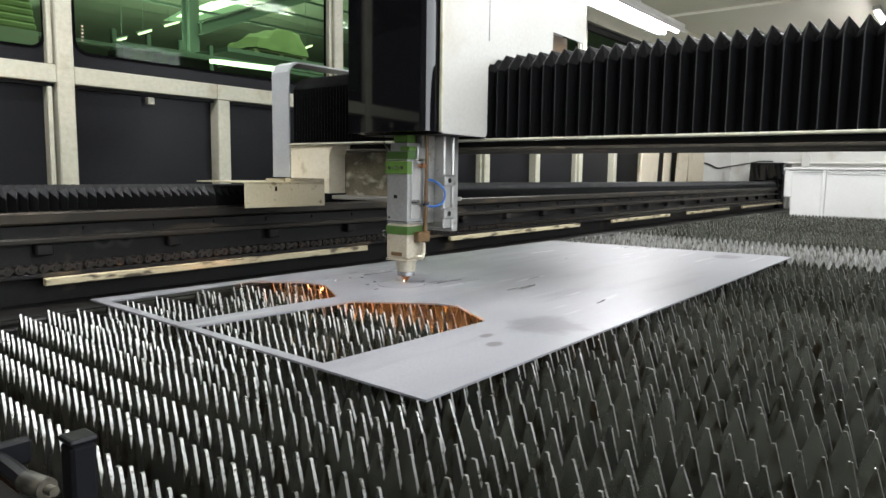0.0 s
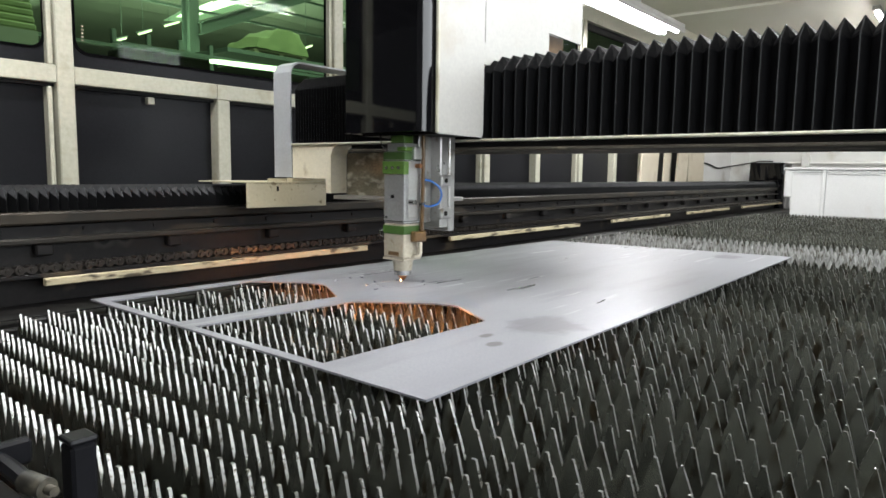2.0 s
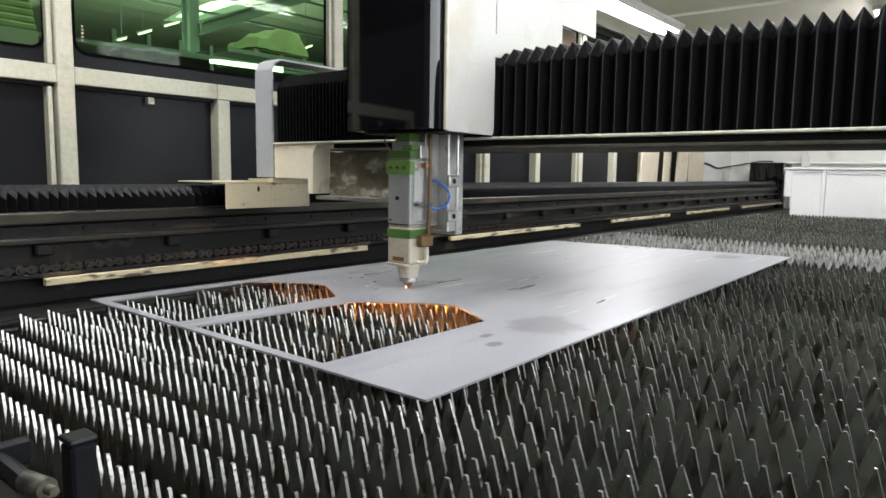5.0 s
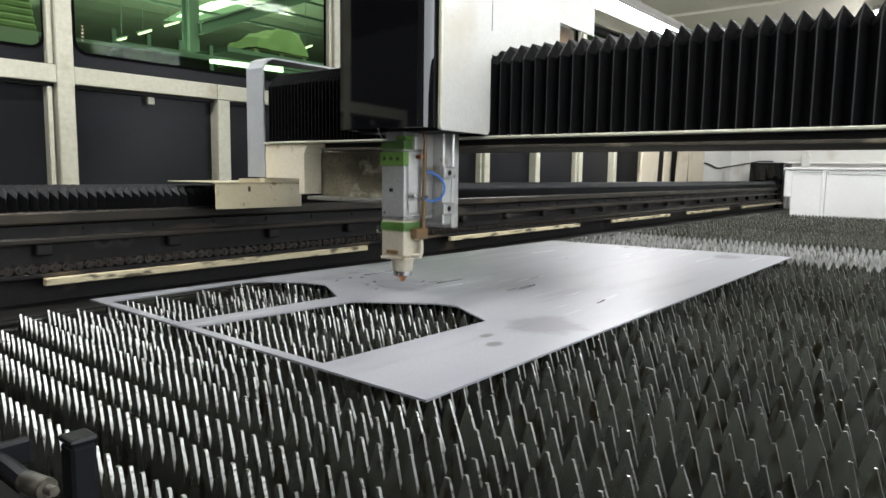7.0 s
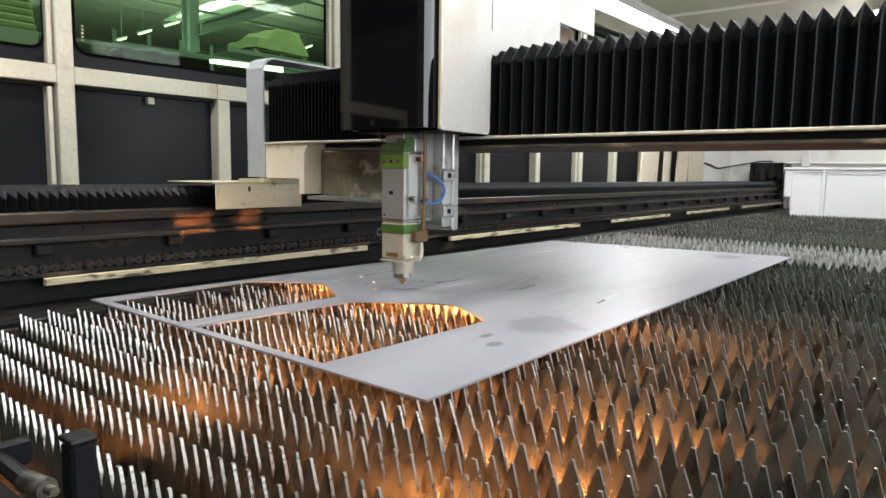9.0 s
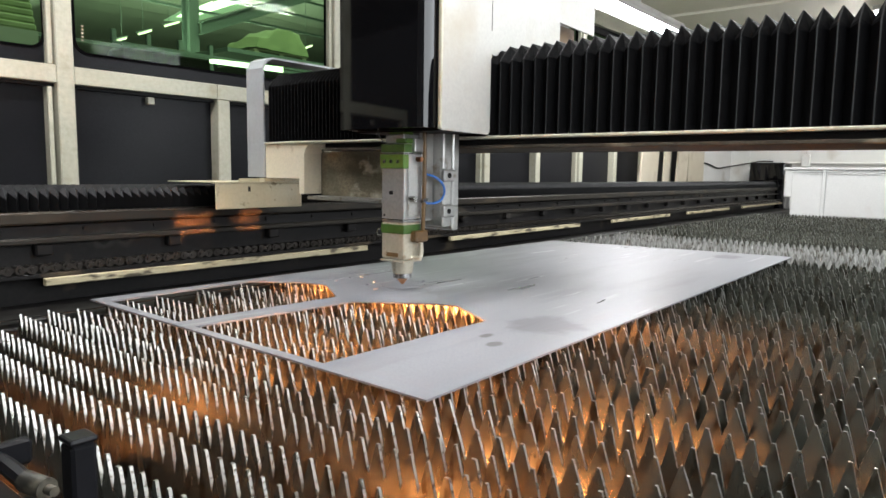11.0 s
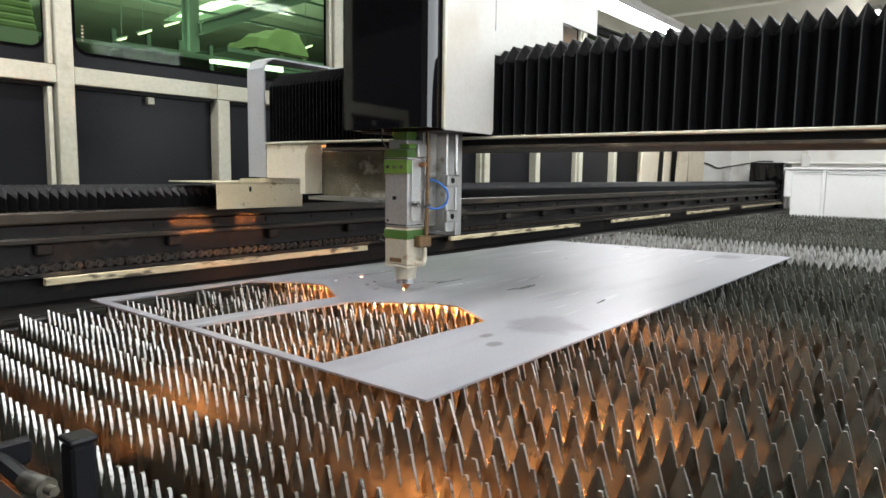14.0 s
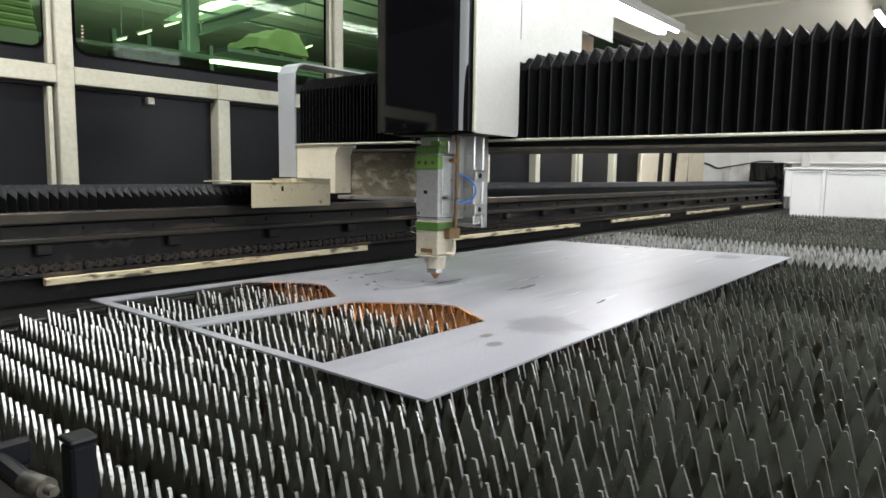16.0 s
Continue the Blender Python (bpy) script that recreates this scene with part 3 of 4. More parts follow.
part("side_beam", box(0.27, 6.28, 1.555, 1.62, 0.70, 0.862, 0.004), DARK, table)
part("side_beam", box(0.27, 6.28, -0.54, -0.475, 0.70, 0.862, 0.004), DARK, table)
part("end_beam", box(0.25, 0.296, -0.54, 1.62, 0.70, 0.80, 0.004), DARK, table)
part("end_beam", box(6.285, 6.34, -0.54, 1.62, 0.70, 0.862, 0.004), DARK, table)
for y in (1.535, -0.47):
    part("slat_comb", box(0.296, 6.285, y, y + 0.018, 0.74, 0.793), DARK, table)
for y in (0.2, 0.88):
    part("cross_bar", box(0.296, 6.285, y, y + 0.03, 0.72, 0.793), DARK, table)
# hidden strip, feet and fence, added to shape the orange light on the rail
part("edge_guard", box(0.30, 6.25, 1.572, 1.606, 0.8750, 0.8775), DARK, table)
for k in range(12):
    part("guard_foot", box(0.32 + 0.53 * k, 0.335 + 0.53 * k, 1.573, 1.60, 0.8625, 0.8748), DARK, table)
part("edge_fence", box(1.08, 1.52, 1.622, 1.626, 0.8625, 0.8805), DARK, table)
for x in (1.335, 1.365, 1.383, 1.418, 1.446):
    part("guard_foot", box(x, x + 0.006, 1.598, 1.603, 0.8625, 0.8748), DARK, table)
for x in (0.27, 2.2, 4.2, 6.28):
    for y in (-0.51, 1.59):
        part("leg", box(x, x + 0.06, y - 0.03, y + 0.03, 0, 0.70), DARK, table)
part("front_cover", box(-0.62, 0.249, -0.54, 1.62, 0.765, 0.78, 0.003), DARK, table)
# slag tray below
tray = thing("slag_tray", (3.2, 0.55, 0.0), "dark sooty slag tray under the cutting table", "tray")
part("bottom", box(-0.6, 6.4, -0.44, 1.5, 0.02, 0.05), DARK, tray)
part("side", box(-0.6, 6.4, 1.5, 1.53, 0.02, 0.62), DARK, tray)
part("side", box(-0.6, 6.4, -0.47, -0.44, 0.02, 0.62), DARK, tray)

# ---------------------------------------------------------------- sheet being cut
SHEET_OUT = [(0.6578, 0.5537), (2.781, 0.5642), (2.6611, 1.5131), (0.6792, 1.5648)]
CUT_A = [(0.689, 1.1516), (0.684, 0.7837), (1.102, 0.773), (1.182, 0.907), (1.183, 0.925), (1.174, 0.965), (1.072, 1.110), (1.060, 1.119)]
CUT_B = [(0.701, 1.5121), (0.689, 1.2093), (1.081, 1.188), (1.172, 1.332), (1.173, 1.350), (1.163, 1.403), (1.082, 1.514), (1.070, 1.522)]
SLOTS = [(1.2385, 1.3652, 30), (1.3277, 1.3587, 70), (1.2503, 1.2584, 20), (1.2965, 1.277, 50), (1.216, 1.1937, 10), (1.362, 1.2506, 80), (1.2989, 1.3739, 60), (1.395, 1.19, 15)]


def slot(x, y, a, l=0.011, w=0.0045, n=10):
    c, s = math.cos(radians(a)), math.sin(radians(a))
    return [(x + l * math.cos(t) * c - w * math.sin(t) * s, y + l * math.cos(t) * s + w * math.sin(t) * c) for t in (2 * math.pi * k / n for k in range(n))]


def ring_cut(cx, cy, r, a0, a1, w=0.0009, n=22):
    """A narrow kerf along an arc."""
    A = [radians(a0 + (a1 - a0) * k / n) for k in range(n + 1)]
    return [(cx + (r + w) * math.cos(t), cy + (r + w) * math.sin(t)) for t in A] + [(cx + (r - w) * math.cos(t), cy + (r - w) * math.sin(t)) for t in reversed(A)]


KERFS = [ring_cut(1.318, 1.200, 0.062, -25, 120), ring_cut(1.318, 1.200, 0.062, 125, 322), ring_cut(1.27, 1.44, 0.055, 150, 300)]
sheet = thing("steel_sheet", (1.7, 1.05, TIP), "bare grey steel sheet with two cut-out openings, lying on the slats", "metal sheet")
part("plate", plate(SHEET_OUT, [CUT_A, CUT_B] + [slot(*s) for s in SLOTS] + KERFS, TIP, 0.900), SHEET, sheet)

# ---------------------------------------------------------------- rail along the window side
rail = thing("guide_rail", (3.0, 2.0, 0.0), "long sooty black guide rail with chain and pleated cover", "guide rail")
part("rail_body", box(-0.6, 9.0, 2.02, 2.36, 0.72, 1.040, 0.006), RAIL, rail)
part("upper_ledge", box(-0.6, 9.0, 1.995, 2.34, 1.040, 1.073, 0.005), DUSTY, rail)
part("lower_ledge", box(-0.6, 9.0, 1.985, 2.019, 0.988, 1.004, 0.003), DUSTY, rail)
part("trough", box(-0.6, 9.0, 1.66, 2.019, 0.78, 0.825, 0.004), DARK, rail)
part("trough_lip", box(-0.6, 9.0, 1.66, 1.70, 0.826, 0.850, 0.004), DARK, rail)
part("chain_shelf", box(-0.6, 9.0, 1.955, 2.019, 0.900, 0.912, 0.002), RAIL, rail)
for x0, x1 in ((0.73, 1.93), (2.47, 3.74), (4.20, 5.22), (5.62, 6.75), (7.2, 8.9)):
    part("wooden_strip", box(x0, x1, 1.938, 1.956, 0.880, 0.900, 0.002), STRIP, rail, "worn pale wooden strip")
for k in range(22):
    x = 0.35 + k * 0.38
    part("bracket", box(x, x + 0.045, 1.99, 2.02, 0.955, 0.987, 0.004), RAIL, rail)
for k in range(30):
    x = 0.45 + k * 0.21
    part("bolt", cyl((x, 2.0195, 1.022), (x, 2.013, 1.022), 0.006, seg=8), DARK, rail)
# roller chain: links and rollers on the shelf
bm = bmesh.new()
for k in range(295):
    x = 0.3 + k * 0.029
    cyl((x, 1.960, 0.9255), (x, 1.992, 0.9255), 0.0105, seg=10, bm=bm)
    cyl((x, 1.9525, 0.9255), (x, 1.960, 0.9255), 0.0052, 0.0068, seg=10, bm=bm)
    if k % 2:
        for dx in (0.0, 0.029):
            cyl((x + dx, 1.9565, 0.9255), (x + dx, 1.9600, 0.9255), 0.0125, seg=12, bm=bm)
        box(x + 0.004, x + 0.025, 1.9568, 1.9598, 0.9195, 0.9315, bm=bm)
    else:
        box(x - 0.006, x + 0.035, 1.963, 1.966, 0.9185, 0.9325, 0.003, bm=bm)
tagged(part("chain", bm, LINKS, rail, "dark oily roller chain"), kind="stuff")
# pleated cover of the rail, each fold a small roof
bm = bmesh.new()
PL = 0.0258
for k in range(364):
    a, b = -0.4 + k * PL, -0.4 + (k + 1) * PL
    mid = (a + b) / 2
    va, vr, vb, ta, tb, rm, tm, ka, kb, km = [bm.verts.new(c) for c in ((a, 2.038, 1.074), (mid, 2.008, 1.074), (b, 2.038, 1.074), (a, 2.036, 1.128), (b, 2.036, 1.128), (mid, 2.008, 1.108), (mid, 2.030, 1.141), (a, 2.30, 1.128), (b, 2.30, 1.128), (mid, 2.30, 1.141))]
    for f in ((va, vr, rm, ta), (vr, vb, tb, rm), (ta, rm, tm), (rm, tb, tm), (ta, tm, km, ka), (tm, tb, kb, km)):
        # upward faces take the lighter tone, so part of their shading is painted
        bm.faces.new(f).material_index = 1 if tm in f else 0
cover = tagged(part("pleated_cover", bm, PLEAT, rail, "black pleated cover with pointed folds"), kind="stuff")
cover.data.materials.append(LIT_DUSTY_CLOTH)

# ---------------------------------------------------------------- gantry: beam, covers, end bracket
XB, YC = 1.4835, 1.044
gantry = thing("gantry", (1.6, 0.8, 1.26), "cream gantry bridge with black pleated bellows", "gantry")
SCALED.add(gantry.name)
part("beam", box(XB + 0.03, XB + 0.34, -0.80, 1.985, 1.292, 1.46, 0.004), DARK, gantry)
part("lip", box(XB - 0.012, XB + 0.34, -0.80, 1.99, 1.284, 1.2915, 0.002), CREAM, gantry, "worn cream edge of the beam plate")
part("under_web", box(XB + 0.012, XB + 0.33, -0.80, 1.70, 1.2685, 1.2835, 0.002), DARK, gantry)
part("under_plate", box(XB - 0.006, XB + 0.335, -0.80, 1.70, 1.259, 1.268, 0.002), BEAMU, gantry, "rusty worn underside plate")
part("arch_cover", prism([(XB - 0.01, 1.17), (XB - 0.01, 1.545), (XB + 0.004, 1.572), (XB + 0.03, 1.585), (XB + 0.36, 1.585), (XB + 0.36, 1.579), (XB + 0.032, 1.579), (XB + 0.009, 1.567), (XB - 0.004, 1.543), (XB - 0.004, 1.17)], "y", 1.992, 2.087), SILVER, gantry, "grey bent metal end cover")
# cream end piece with a rounded lower opening
bm = prism([(1.99, 1.168), (1.99, 1.2835), (1.745, 1.2835), (1.762, 1.279), (1.776, 1.268), (1.785, 1.25), (1.785, 1.118), (1.81, 1.118), (1.81, 1.168)], "x", XB - 0.004, XB + 0.07)
part("end_web", bm, PALE, gantry)

part("back_shield", box(XB + 0.071, XB + 0.08, 1.43, 1.784, 1.112, 1.2585), SOOT, gantry, "sooty smeared steel shield")
part("slide_bar", box(XB + 0.02, XB + 0.30, 1.44, 1.80, 1.098, 1.111, 0.002), ALU, gantry)
# apron and top plate over the rail
BY = 1.945
part("apron", box(1.25, 1.60, BY, BY + 0.006, 1.066, 1.150, 0.002), APRON, gantry, "cream sheet-metal apron with dents")
part("apron_end", box(1.594, 1.60, BY + 0.0065, BY + 0.12, 1.066, 1.150, 0.002), APRON, gantry)
part("top_plate", box(1.246, 1.62, BY - 0.004, 2.23, 1.1505, 1.1545, 0.001), APRON, gantry)
part("plate_rim", box(1.36, 1.62, BY + 0.03, BY + 0.034, 1.155, 1.166), APRON, gantry)
part("plate_rib", box(1.44, 1.443, BY - 0.002, BY + 0.03, 1.155, 1.168), APRON, gantry)
part("slot", box(1.372, 1.381, BY - 0.0012, BY - 0.0003, 1.122, 1.139), DARK, gantry)


def fold_mesh(name, pitch, material):
    """One fold of the bellows: a rigid pointed roof with a chamfered shoulder, its ridge along x."""
    bm = bmesh.new()
    over = pitch * 0.56
    prof = []
    for y, dx, dz in ((-over, 0.019, -0.024), (-0.0016, 0.0012, -0.0012), (0.0, 0.0, 0.0), (0.0016, 0.0012, -0.0012), (over, 0.019, -0.024)):
        s = [(dx, 0.0), (dx, 0.188 + dz * 0.25), (dx + 0.006, 0.197 + dz * 0.4), (dx + 0.042, 0.232 + dz), (0.32 - dx, 0.232 + dz), (0.345 - dx, 0.186 + dz)]
        prof.append([bm.verts.new((x * NEAR, y * NEAR, z * NEAR)) for x, z in s])
    for a, b in zip(prof, prof[1:]):
        for k in range(len(a) - 1):
            bm.faces.new((a[k], a[k + 1], b[k + 1], b[k])).material_index = 1 if a is prof[1] or a is prof[2] else 0
    bmesh.ops.recalc_face_normals(bm, faces=bm.faces)
    me = bpy.data.meshes.new(name)
    bm.to_mesh(me)
    bm.free()
    me.materials.append(material)
    me.materials.append(WELT)
    return me


N_RIGHT, N_LEFT = 46, 36
Y_RIGHT_END, Y_LEFT_END = -0.55, 1.985
fold_r, fold_l = fold_mesh("fold", 0.0328, RUBBER), fold_mesh("fold", 0.0175, RUBBER)
FOLDS = []
for k in range(-1, N_RIGHT):
    ob = new("bellows_fold", fold_r)
    ob.parent = gantry
    FOLDS.append((ob, (k + 0.8) / N_RIGHT, True))
for k in range(N_LEFT):
    ob = new("bellows_fold", fold_l)
    ob.parent = gantry
    FOLDS.append((ob, (k + 0.5) / N_LEFT, False))

# ---------------------------------------------------------------- carriage with its black hood
XF, YL, ZB = 1.2745, 1.361, 1.301
carriage = thing("z_carriage", (1.38, 1.2, ZB), "tall carriage housing with gloss black hood and white sides", "machine carriage")
SCALED.add(carriage.name)
hood = []
hood.append((XF + 0.006, YC + 0.006))
for k in range(13):
    t = radians(2 + 88 * k / 12)
    hood.append((XF - 0.018 - 0.027 * math.sin(t), YC + 0.007 + 0.024 - 0.024 * math.cos(t)))
hood += [(XF - 0.045, YL - 0.024), (XF - 0.041, YL - 0.020), (XF + 0.20, YL), (XF + 0.20, YC + 0.02), (XF + 0.03, YC + 0.012)]
part("hood", prism(hood, "z", ZB, 2.55), GLOSSB, carriage, "gloss black curved hood", smooth=True)
part("hood_base", box(XF + 0.03, XF + 0.19, YC + 0.02, YL - 0.01, ZB - 0.004, ZB - 0.0005), DARK, carriage)
part("trim", box(XF, XF + 0.008, YC - 0.006, YC + 0.004, ZB - 0.002, 2.55, 0.002), CREAM, carriage, "cream edge trim")
sp = [(XF + 0.009, ZB - 0.004), (XB - 0.008, ZB - 0.006), (XB - 0.001, ZB + 0.004), (XB - 0.001, 1.50), (1.835, 1.50), (1.835, 1.642), (2.055, 1.637), (2.055, 2.55), (XF + 0.009, 2.55)]
part("side_panel", prism(sp, "y", YC - 0.003, YC + 0.003), WHITE, carriage, "white sheet-metal side panel")
part("seam", box(XB + 0.0, XB + 0.002, YC - 0.0036, YC - 0.0031, 1.56, 2.55), DARK, carriage)
part("rear_box", box(XF + 0.21, XB + 0.545, YC + 0.07, YL, 1.64, 2.55, 0.004), WHITE, carriage)
part("cable_opening", box(1.80, 2.04, YC + 0.06, YC + 0.066, 1.53, 1.66), BROWN, carriage, "brown cable opening")

# ---------------------------------------------------------------- cutting head
NX, NY = 1.2498, 1.134
head = thing("laser_unit", (NX, NY, 0.903), "slim grey laser cutting head with green film and copper nozzle", "laser cutter")
hx0, hx1, hy0, hy1 = NX - 0.034, NX + 0.030, NY - 0.034, NY + 0.040
body = part("body", box(hx0, hx1, hy0, hy1, 1.060, 1.250, 0.003, 2), HEADM, head)
part("lower_body", box(hx0, hx1, hy0, hy1, 0.968, 1.0595, 0.004, 2), HEADB, head, "beige lower housing")
part("lower_flange", box(hx0 - 0.002, hx1 + 0.002, hy0 - 0.002, hy1 + 0.002, 0.962, 0.9675, 0.001), HEADB, head)
part("upper_block", box(hx0 + 0.006, hx1 - 0.004, hy0 + 0.006, hy1 - 0.006, 1.2505, 1.272, 0.002), HEADM, head)
part("film", box(hx0 - 0.0015, hx1 + 0.0015, hy0 - 0.0015, hy1 + 0.0015, 1.229, 1.2485, 0.001), DGREEN, head, "dark green film band")
part("clamp", box(hx0 - 0.004, hx1 - 0.02, hy0 - 0.003, hy1 + 0.003, 1.190, 1.224, 0.002), GREEN, head, "green clamp with screws")
for y in (NY - 0.018, NY + 0.004, NY + 0.026):
    part("screw", cyl((hx0 - 0.007, y, 1.207), (hx0 - 0.004, y, 1.207), 0.0045, seg=10), CHROME, head)
part("film", box(hx0 - 0.0015, hx1 + 0.0015, hy0 - 0.0015, hy1 + 0.0015, 1.032, 1.0545, 0.001), DGREEN, head, "dark green film band")
part("sight_hole", box(hx0 - 0.001, hx0 + 0.0005, NY + 0.002, NY + 0.014, 1.127, 1.136), DARK, body)
part("joint_line", box(hx0 - 0.001, hx1 + 0.001, hy0 - 0.001, hy1 + 0.001, 1.0655, 1.0675), CHROME, head)
part("label_plate", box(hx0 - 0.001, hx0 + 0.0005, NY - 0.016, NY + 0.022, 0.975, 0.985), BROWN, head)
part("nozzle_cone", cyl((NX, NY, 0.932), (NX, NY, 0.9618), 0.0245, 0.0285, 24), HEADB, head, smooth=True)
part("nozzle_ring", cyl((NX, NY, 0.920), (NX, NY, 0.9318), 0.0235, 0.0235, 24), CHROME, head, smooth=True)
part("nozzle", cyl((NX, NY, 0.9035), (NX, NY, 0.9198), 0.0035, 0.0155, 24), COPPER, head, "copper nozzle tip", smooth=True)
part("top_tube", cyl((NX, NY + 0.005, 1.2725), (NX, NY + 0.005, 1.34), 0.015, seg=18), DGREEN, head, smooth=True)
part("fitting_block", box(NX - 0.008, NX + 0.024, hy0 - 0.012, hy0 + 0.01, 1.23, 1.262, 0.002), ALU, head)
part("drive_plate", box(hx1 + 0.052, hx1 + 0.085, NY - 0.062, NY + 0.03, 1.045, 1.325, 0.003), ALU, head)
part("plate_edge", box(hx1 + 0.086, hx1 + 0.11, NY - 0.066, NY + 0.03, 1.035, 1.325, 0.003), ALU, head)
part("arm", box(hx1, hx1 + 0.0515, NY - 0.03, NY + 0.02, 1.06, 1.30, 0.003), ALU, head)
for z in (1.086, 1.175):
    lug = part("lug", box(hx1 + 0.035, hx1 + 0.085, NY - 0.078, NY - 0.0625, z - 0.015, z + 0.015, 0.005, 2), ALU, head)
    part("bolt_hole", cyl((hx1 + 0.055, NY - 0.0795, z), (hx1 + 0.055, NY - 0.0782, z), 0.007, seg=12), DARK, lug)
part("hose", pipe([(hx1 - 0.004, hy0 - 0.012, 1.315), (hx1 - 0.004, hy0 - 0.013, 1.2), (hx1 - 0.006, hy0 - 0.013, 1.10), (hx1 - 0.008, hy0 - 0.012, 1.03)], 0.0055), BROWN, head, "brown hose")
part("hose_block", box(hx1 - 0.04, hx1 + 0.006, hy0 - 0.02, hy0 - 0.0005, 1.012, 1.04, 0.003), BROWN, head, "brown hose block")
part("blue_tube", pipe([(hx1 - 0.004, hy0 - 0.010, 1.178), (hx1 + 0.012, hy0 - 0.030, 1.172), (hx1 + 0.030, hy0 - 0.042, 1.155), (hx1 + 0.036, hy0 - 0.044, 1.135), (hx1 + 0.028, hy0 - 0.040, 1.115), (hx1 + 0.010, hy0 - 0.028, 1.106), (hx1 - 0.004, hy0 - 0.014, 1.108)], 0.003), BLUE, head, "blue air tube", smooth=True)
for z, dx in ((1.118, 0.0), (1.213, 0.018)):
    part("screw_valve", cyl((NX - 0.01 + dx, hy0 - 0.016, z), (NX - 0.01 + dx, hy0 - 0.0005, z), 0.006, seg=10), CHROME, head)
part("side_clip", box(NX - 0.02, NX - 0.002, hy1 + 0.0005, hy1 + 0.014, 1.085, 1.135, 0.002), ALU, head)
ringb = pipe([(NX - 0.01, hy1 + 0.022 - 0.018 * math.cos(a), 1.03 + 0.009 * math.sin(a)) for a in (0, 0.8, 1.6, 2.4, 3.14, 3.9, 4.7, 5.5, 6.2)], 0.0022)
part("cable_ring", ringb, CHROME, head, smooth=True)
part("gas_elbow", pipe([(hx1 - 0.014, hy0 - 0.012, 1.01), (hx1 - 0.014, hy0 - 0.013, 0.985), (hx1 - 0.02, hy0 - 0.012, 0.972), (hx1 - 0.03, hy0 + 0.003, 0.972)], 0.006), HEADB, head, smooth=True)

part("green_cap", box(NX - 0.020, NX + 0.016, NY - 0.020, NY + 0.030, 1.2725, 1.292, 0.002), GREEN, head, "green film cap")
part("cap_film", box(hx0 + 0.002, hx1 - 0.02, hy0 - 0.004, hy0 + 0.03, 1.2505, 1.262, 0.002), GREEN, head)
part("seam_line", box(hx0 - 0.0012, hx1 + 0.0012, hy0 - 0.0012, hy1 + 0.0012, 1.2255, 1.2275), CHROME, head)
part("side_plate", box(hx0 + 0.012, hx1 - 0.006, hy0 - 0.004, hy0 - 0.0003, 1.075, 1.225, 0.002), ALU, head)
part("wire", pipe([(hx0 + 0.004, hy1 - 0.002, 1.252), (hx0 - 0.002, hy1 + 0.010, 1.275), (hx0 + 0.004, hy1 + 0.012, 1.298), (hx0 + 0.02, hy1 - 0.005, 1.306), (hx0 + 0.03, hy1 - 0.02, 1.30)], 0.0018, seg=6), CHROME, head, smooth=True)
part("fitting", cyl((hx0 + 0.016, hy0 - 0.024, 1.118), (hx0 + 0.016, hy0 - 0.0045, 1.118), 0.007, seg=10), CHROME, head)
part("fitting", cyl((hx0 + 0.036, hy0 - 0.026, 1.112), (hx0 + 0.060, hy0 - 0.020, 1.116), 0.0045, seg=10), CHROME, head)
part("fitting", cyl((hx0 + 0.042, hy0 - 0.020, 1.213), (hx0 + 0.042, hy0 - 0.0045, 1.213), 0.006, seg=10), COPPER, head)
part("set_screw", cyl((hx0 - 0.0015, hy1 - 0.010, 1.076), (hx0 + 0.0005, hy1 - 0.010, 1.076), 0.003, seg=8), DARK, head)
head.location.z += 0.0128

# ---------------------------------------------------------------- end of the cabin
cab = thing("white_cabinet", (6.8, 0.4, 0.0), "white sheet-metal cabinet closing the table end", "cabinet")
part("body", box(6.62, 7.10, -1.2, 1.45, 1.022, 1.262, 0.006), CABIN, cab)
part("lower_body", box(6.62, 7.10, -1.2, 1.392, 0, 1.0215, 0.006), CABIN, cab)
part("top_edge", box(6.60, 7.11, -1.21, 1.455, 1.2625, 1.282, 0.004), CABIN, cab)
for y0, y1 in ((1.15, 1.385), (0.30, 1.12), (-0.55, 0.27)):
    part("door", box(6.606, 6.619, y0, y1, 0.3, 1.235, 0.003), CABIN, cab)
for y0, y1 in ((1.121, 1.149), (0.271, 0.299)):
    part("frame_post", box(6.596, 6.619, y0, y1, 0.25, 1.2615, 0.003), CABIN, cab)
for y0, y1 in ((1.15, 1.385), (0.30, 1.12), (-0.55, 0.27)):
    part("door_lip", box(6.598, 6.6055, y0 + 0.004, y1 - 0.004, 1.226, 1.234, 0.001), CABIN, cab)
    part("seam", box(6.6063, 6.6068, y0, y1, 1.2355, 1.2400), GREYW, cab)
drum = thing("junction_box", (8.95, 2.1, 0.0), "black plastic-wrapped box beside the end wall", "box")
bm = box(8.80, 9.15, 1.93, 2.32, 0, 1.365, 0.02, 2)
bmesh.ops.subdivide_edges(bm, edges=bm.edges, cuts=6, use_grid_fill=True)
for v in bm.verts:
    v.co += Vector((noise.noise(v.co * 9), noise.noise(v.co * 9 + Vector((5, 0, 0))), 0)) * 0.018
part("wrap", bm, GLOSSB, drum)
pipes = thing("wall_pipe", (END_X - 0.03, 1.0, 1.3), "grey conduit with junction boxes on the white wall", "pipe")
part("conduit", cyl((END_X - 0.03, -1.2, 1.355), (END_X - 0.03, 1.99, 1.367), 0.014, seg=10), WALLW, pipes)
part("conduit", cyl((END_X - 0.03, 1.785, 1.36), (END_X - 0.03, 1.785, 2.7), 0.016, seg=10), WALLW, pipes)
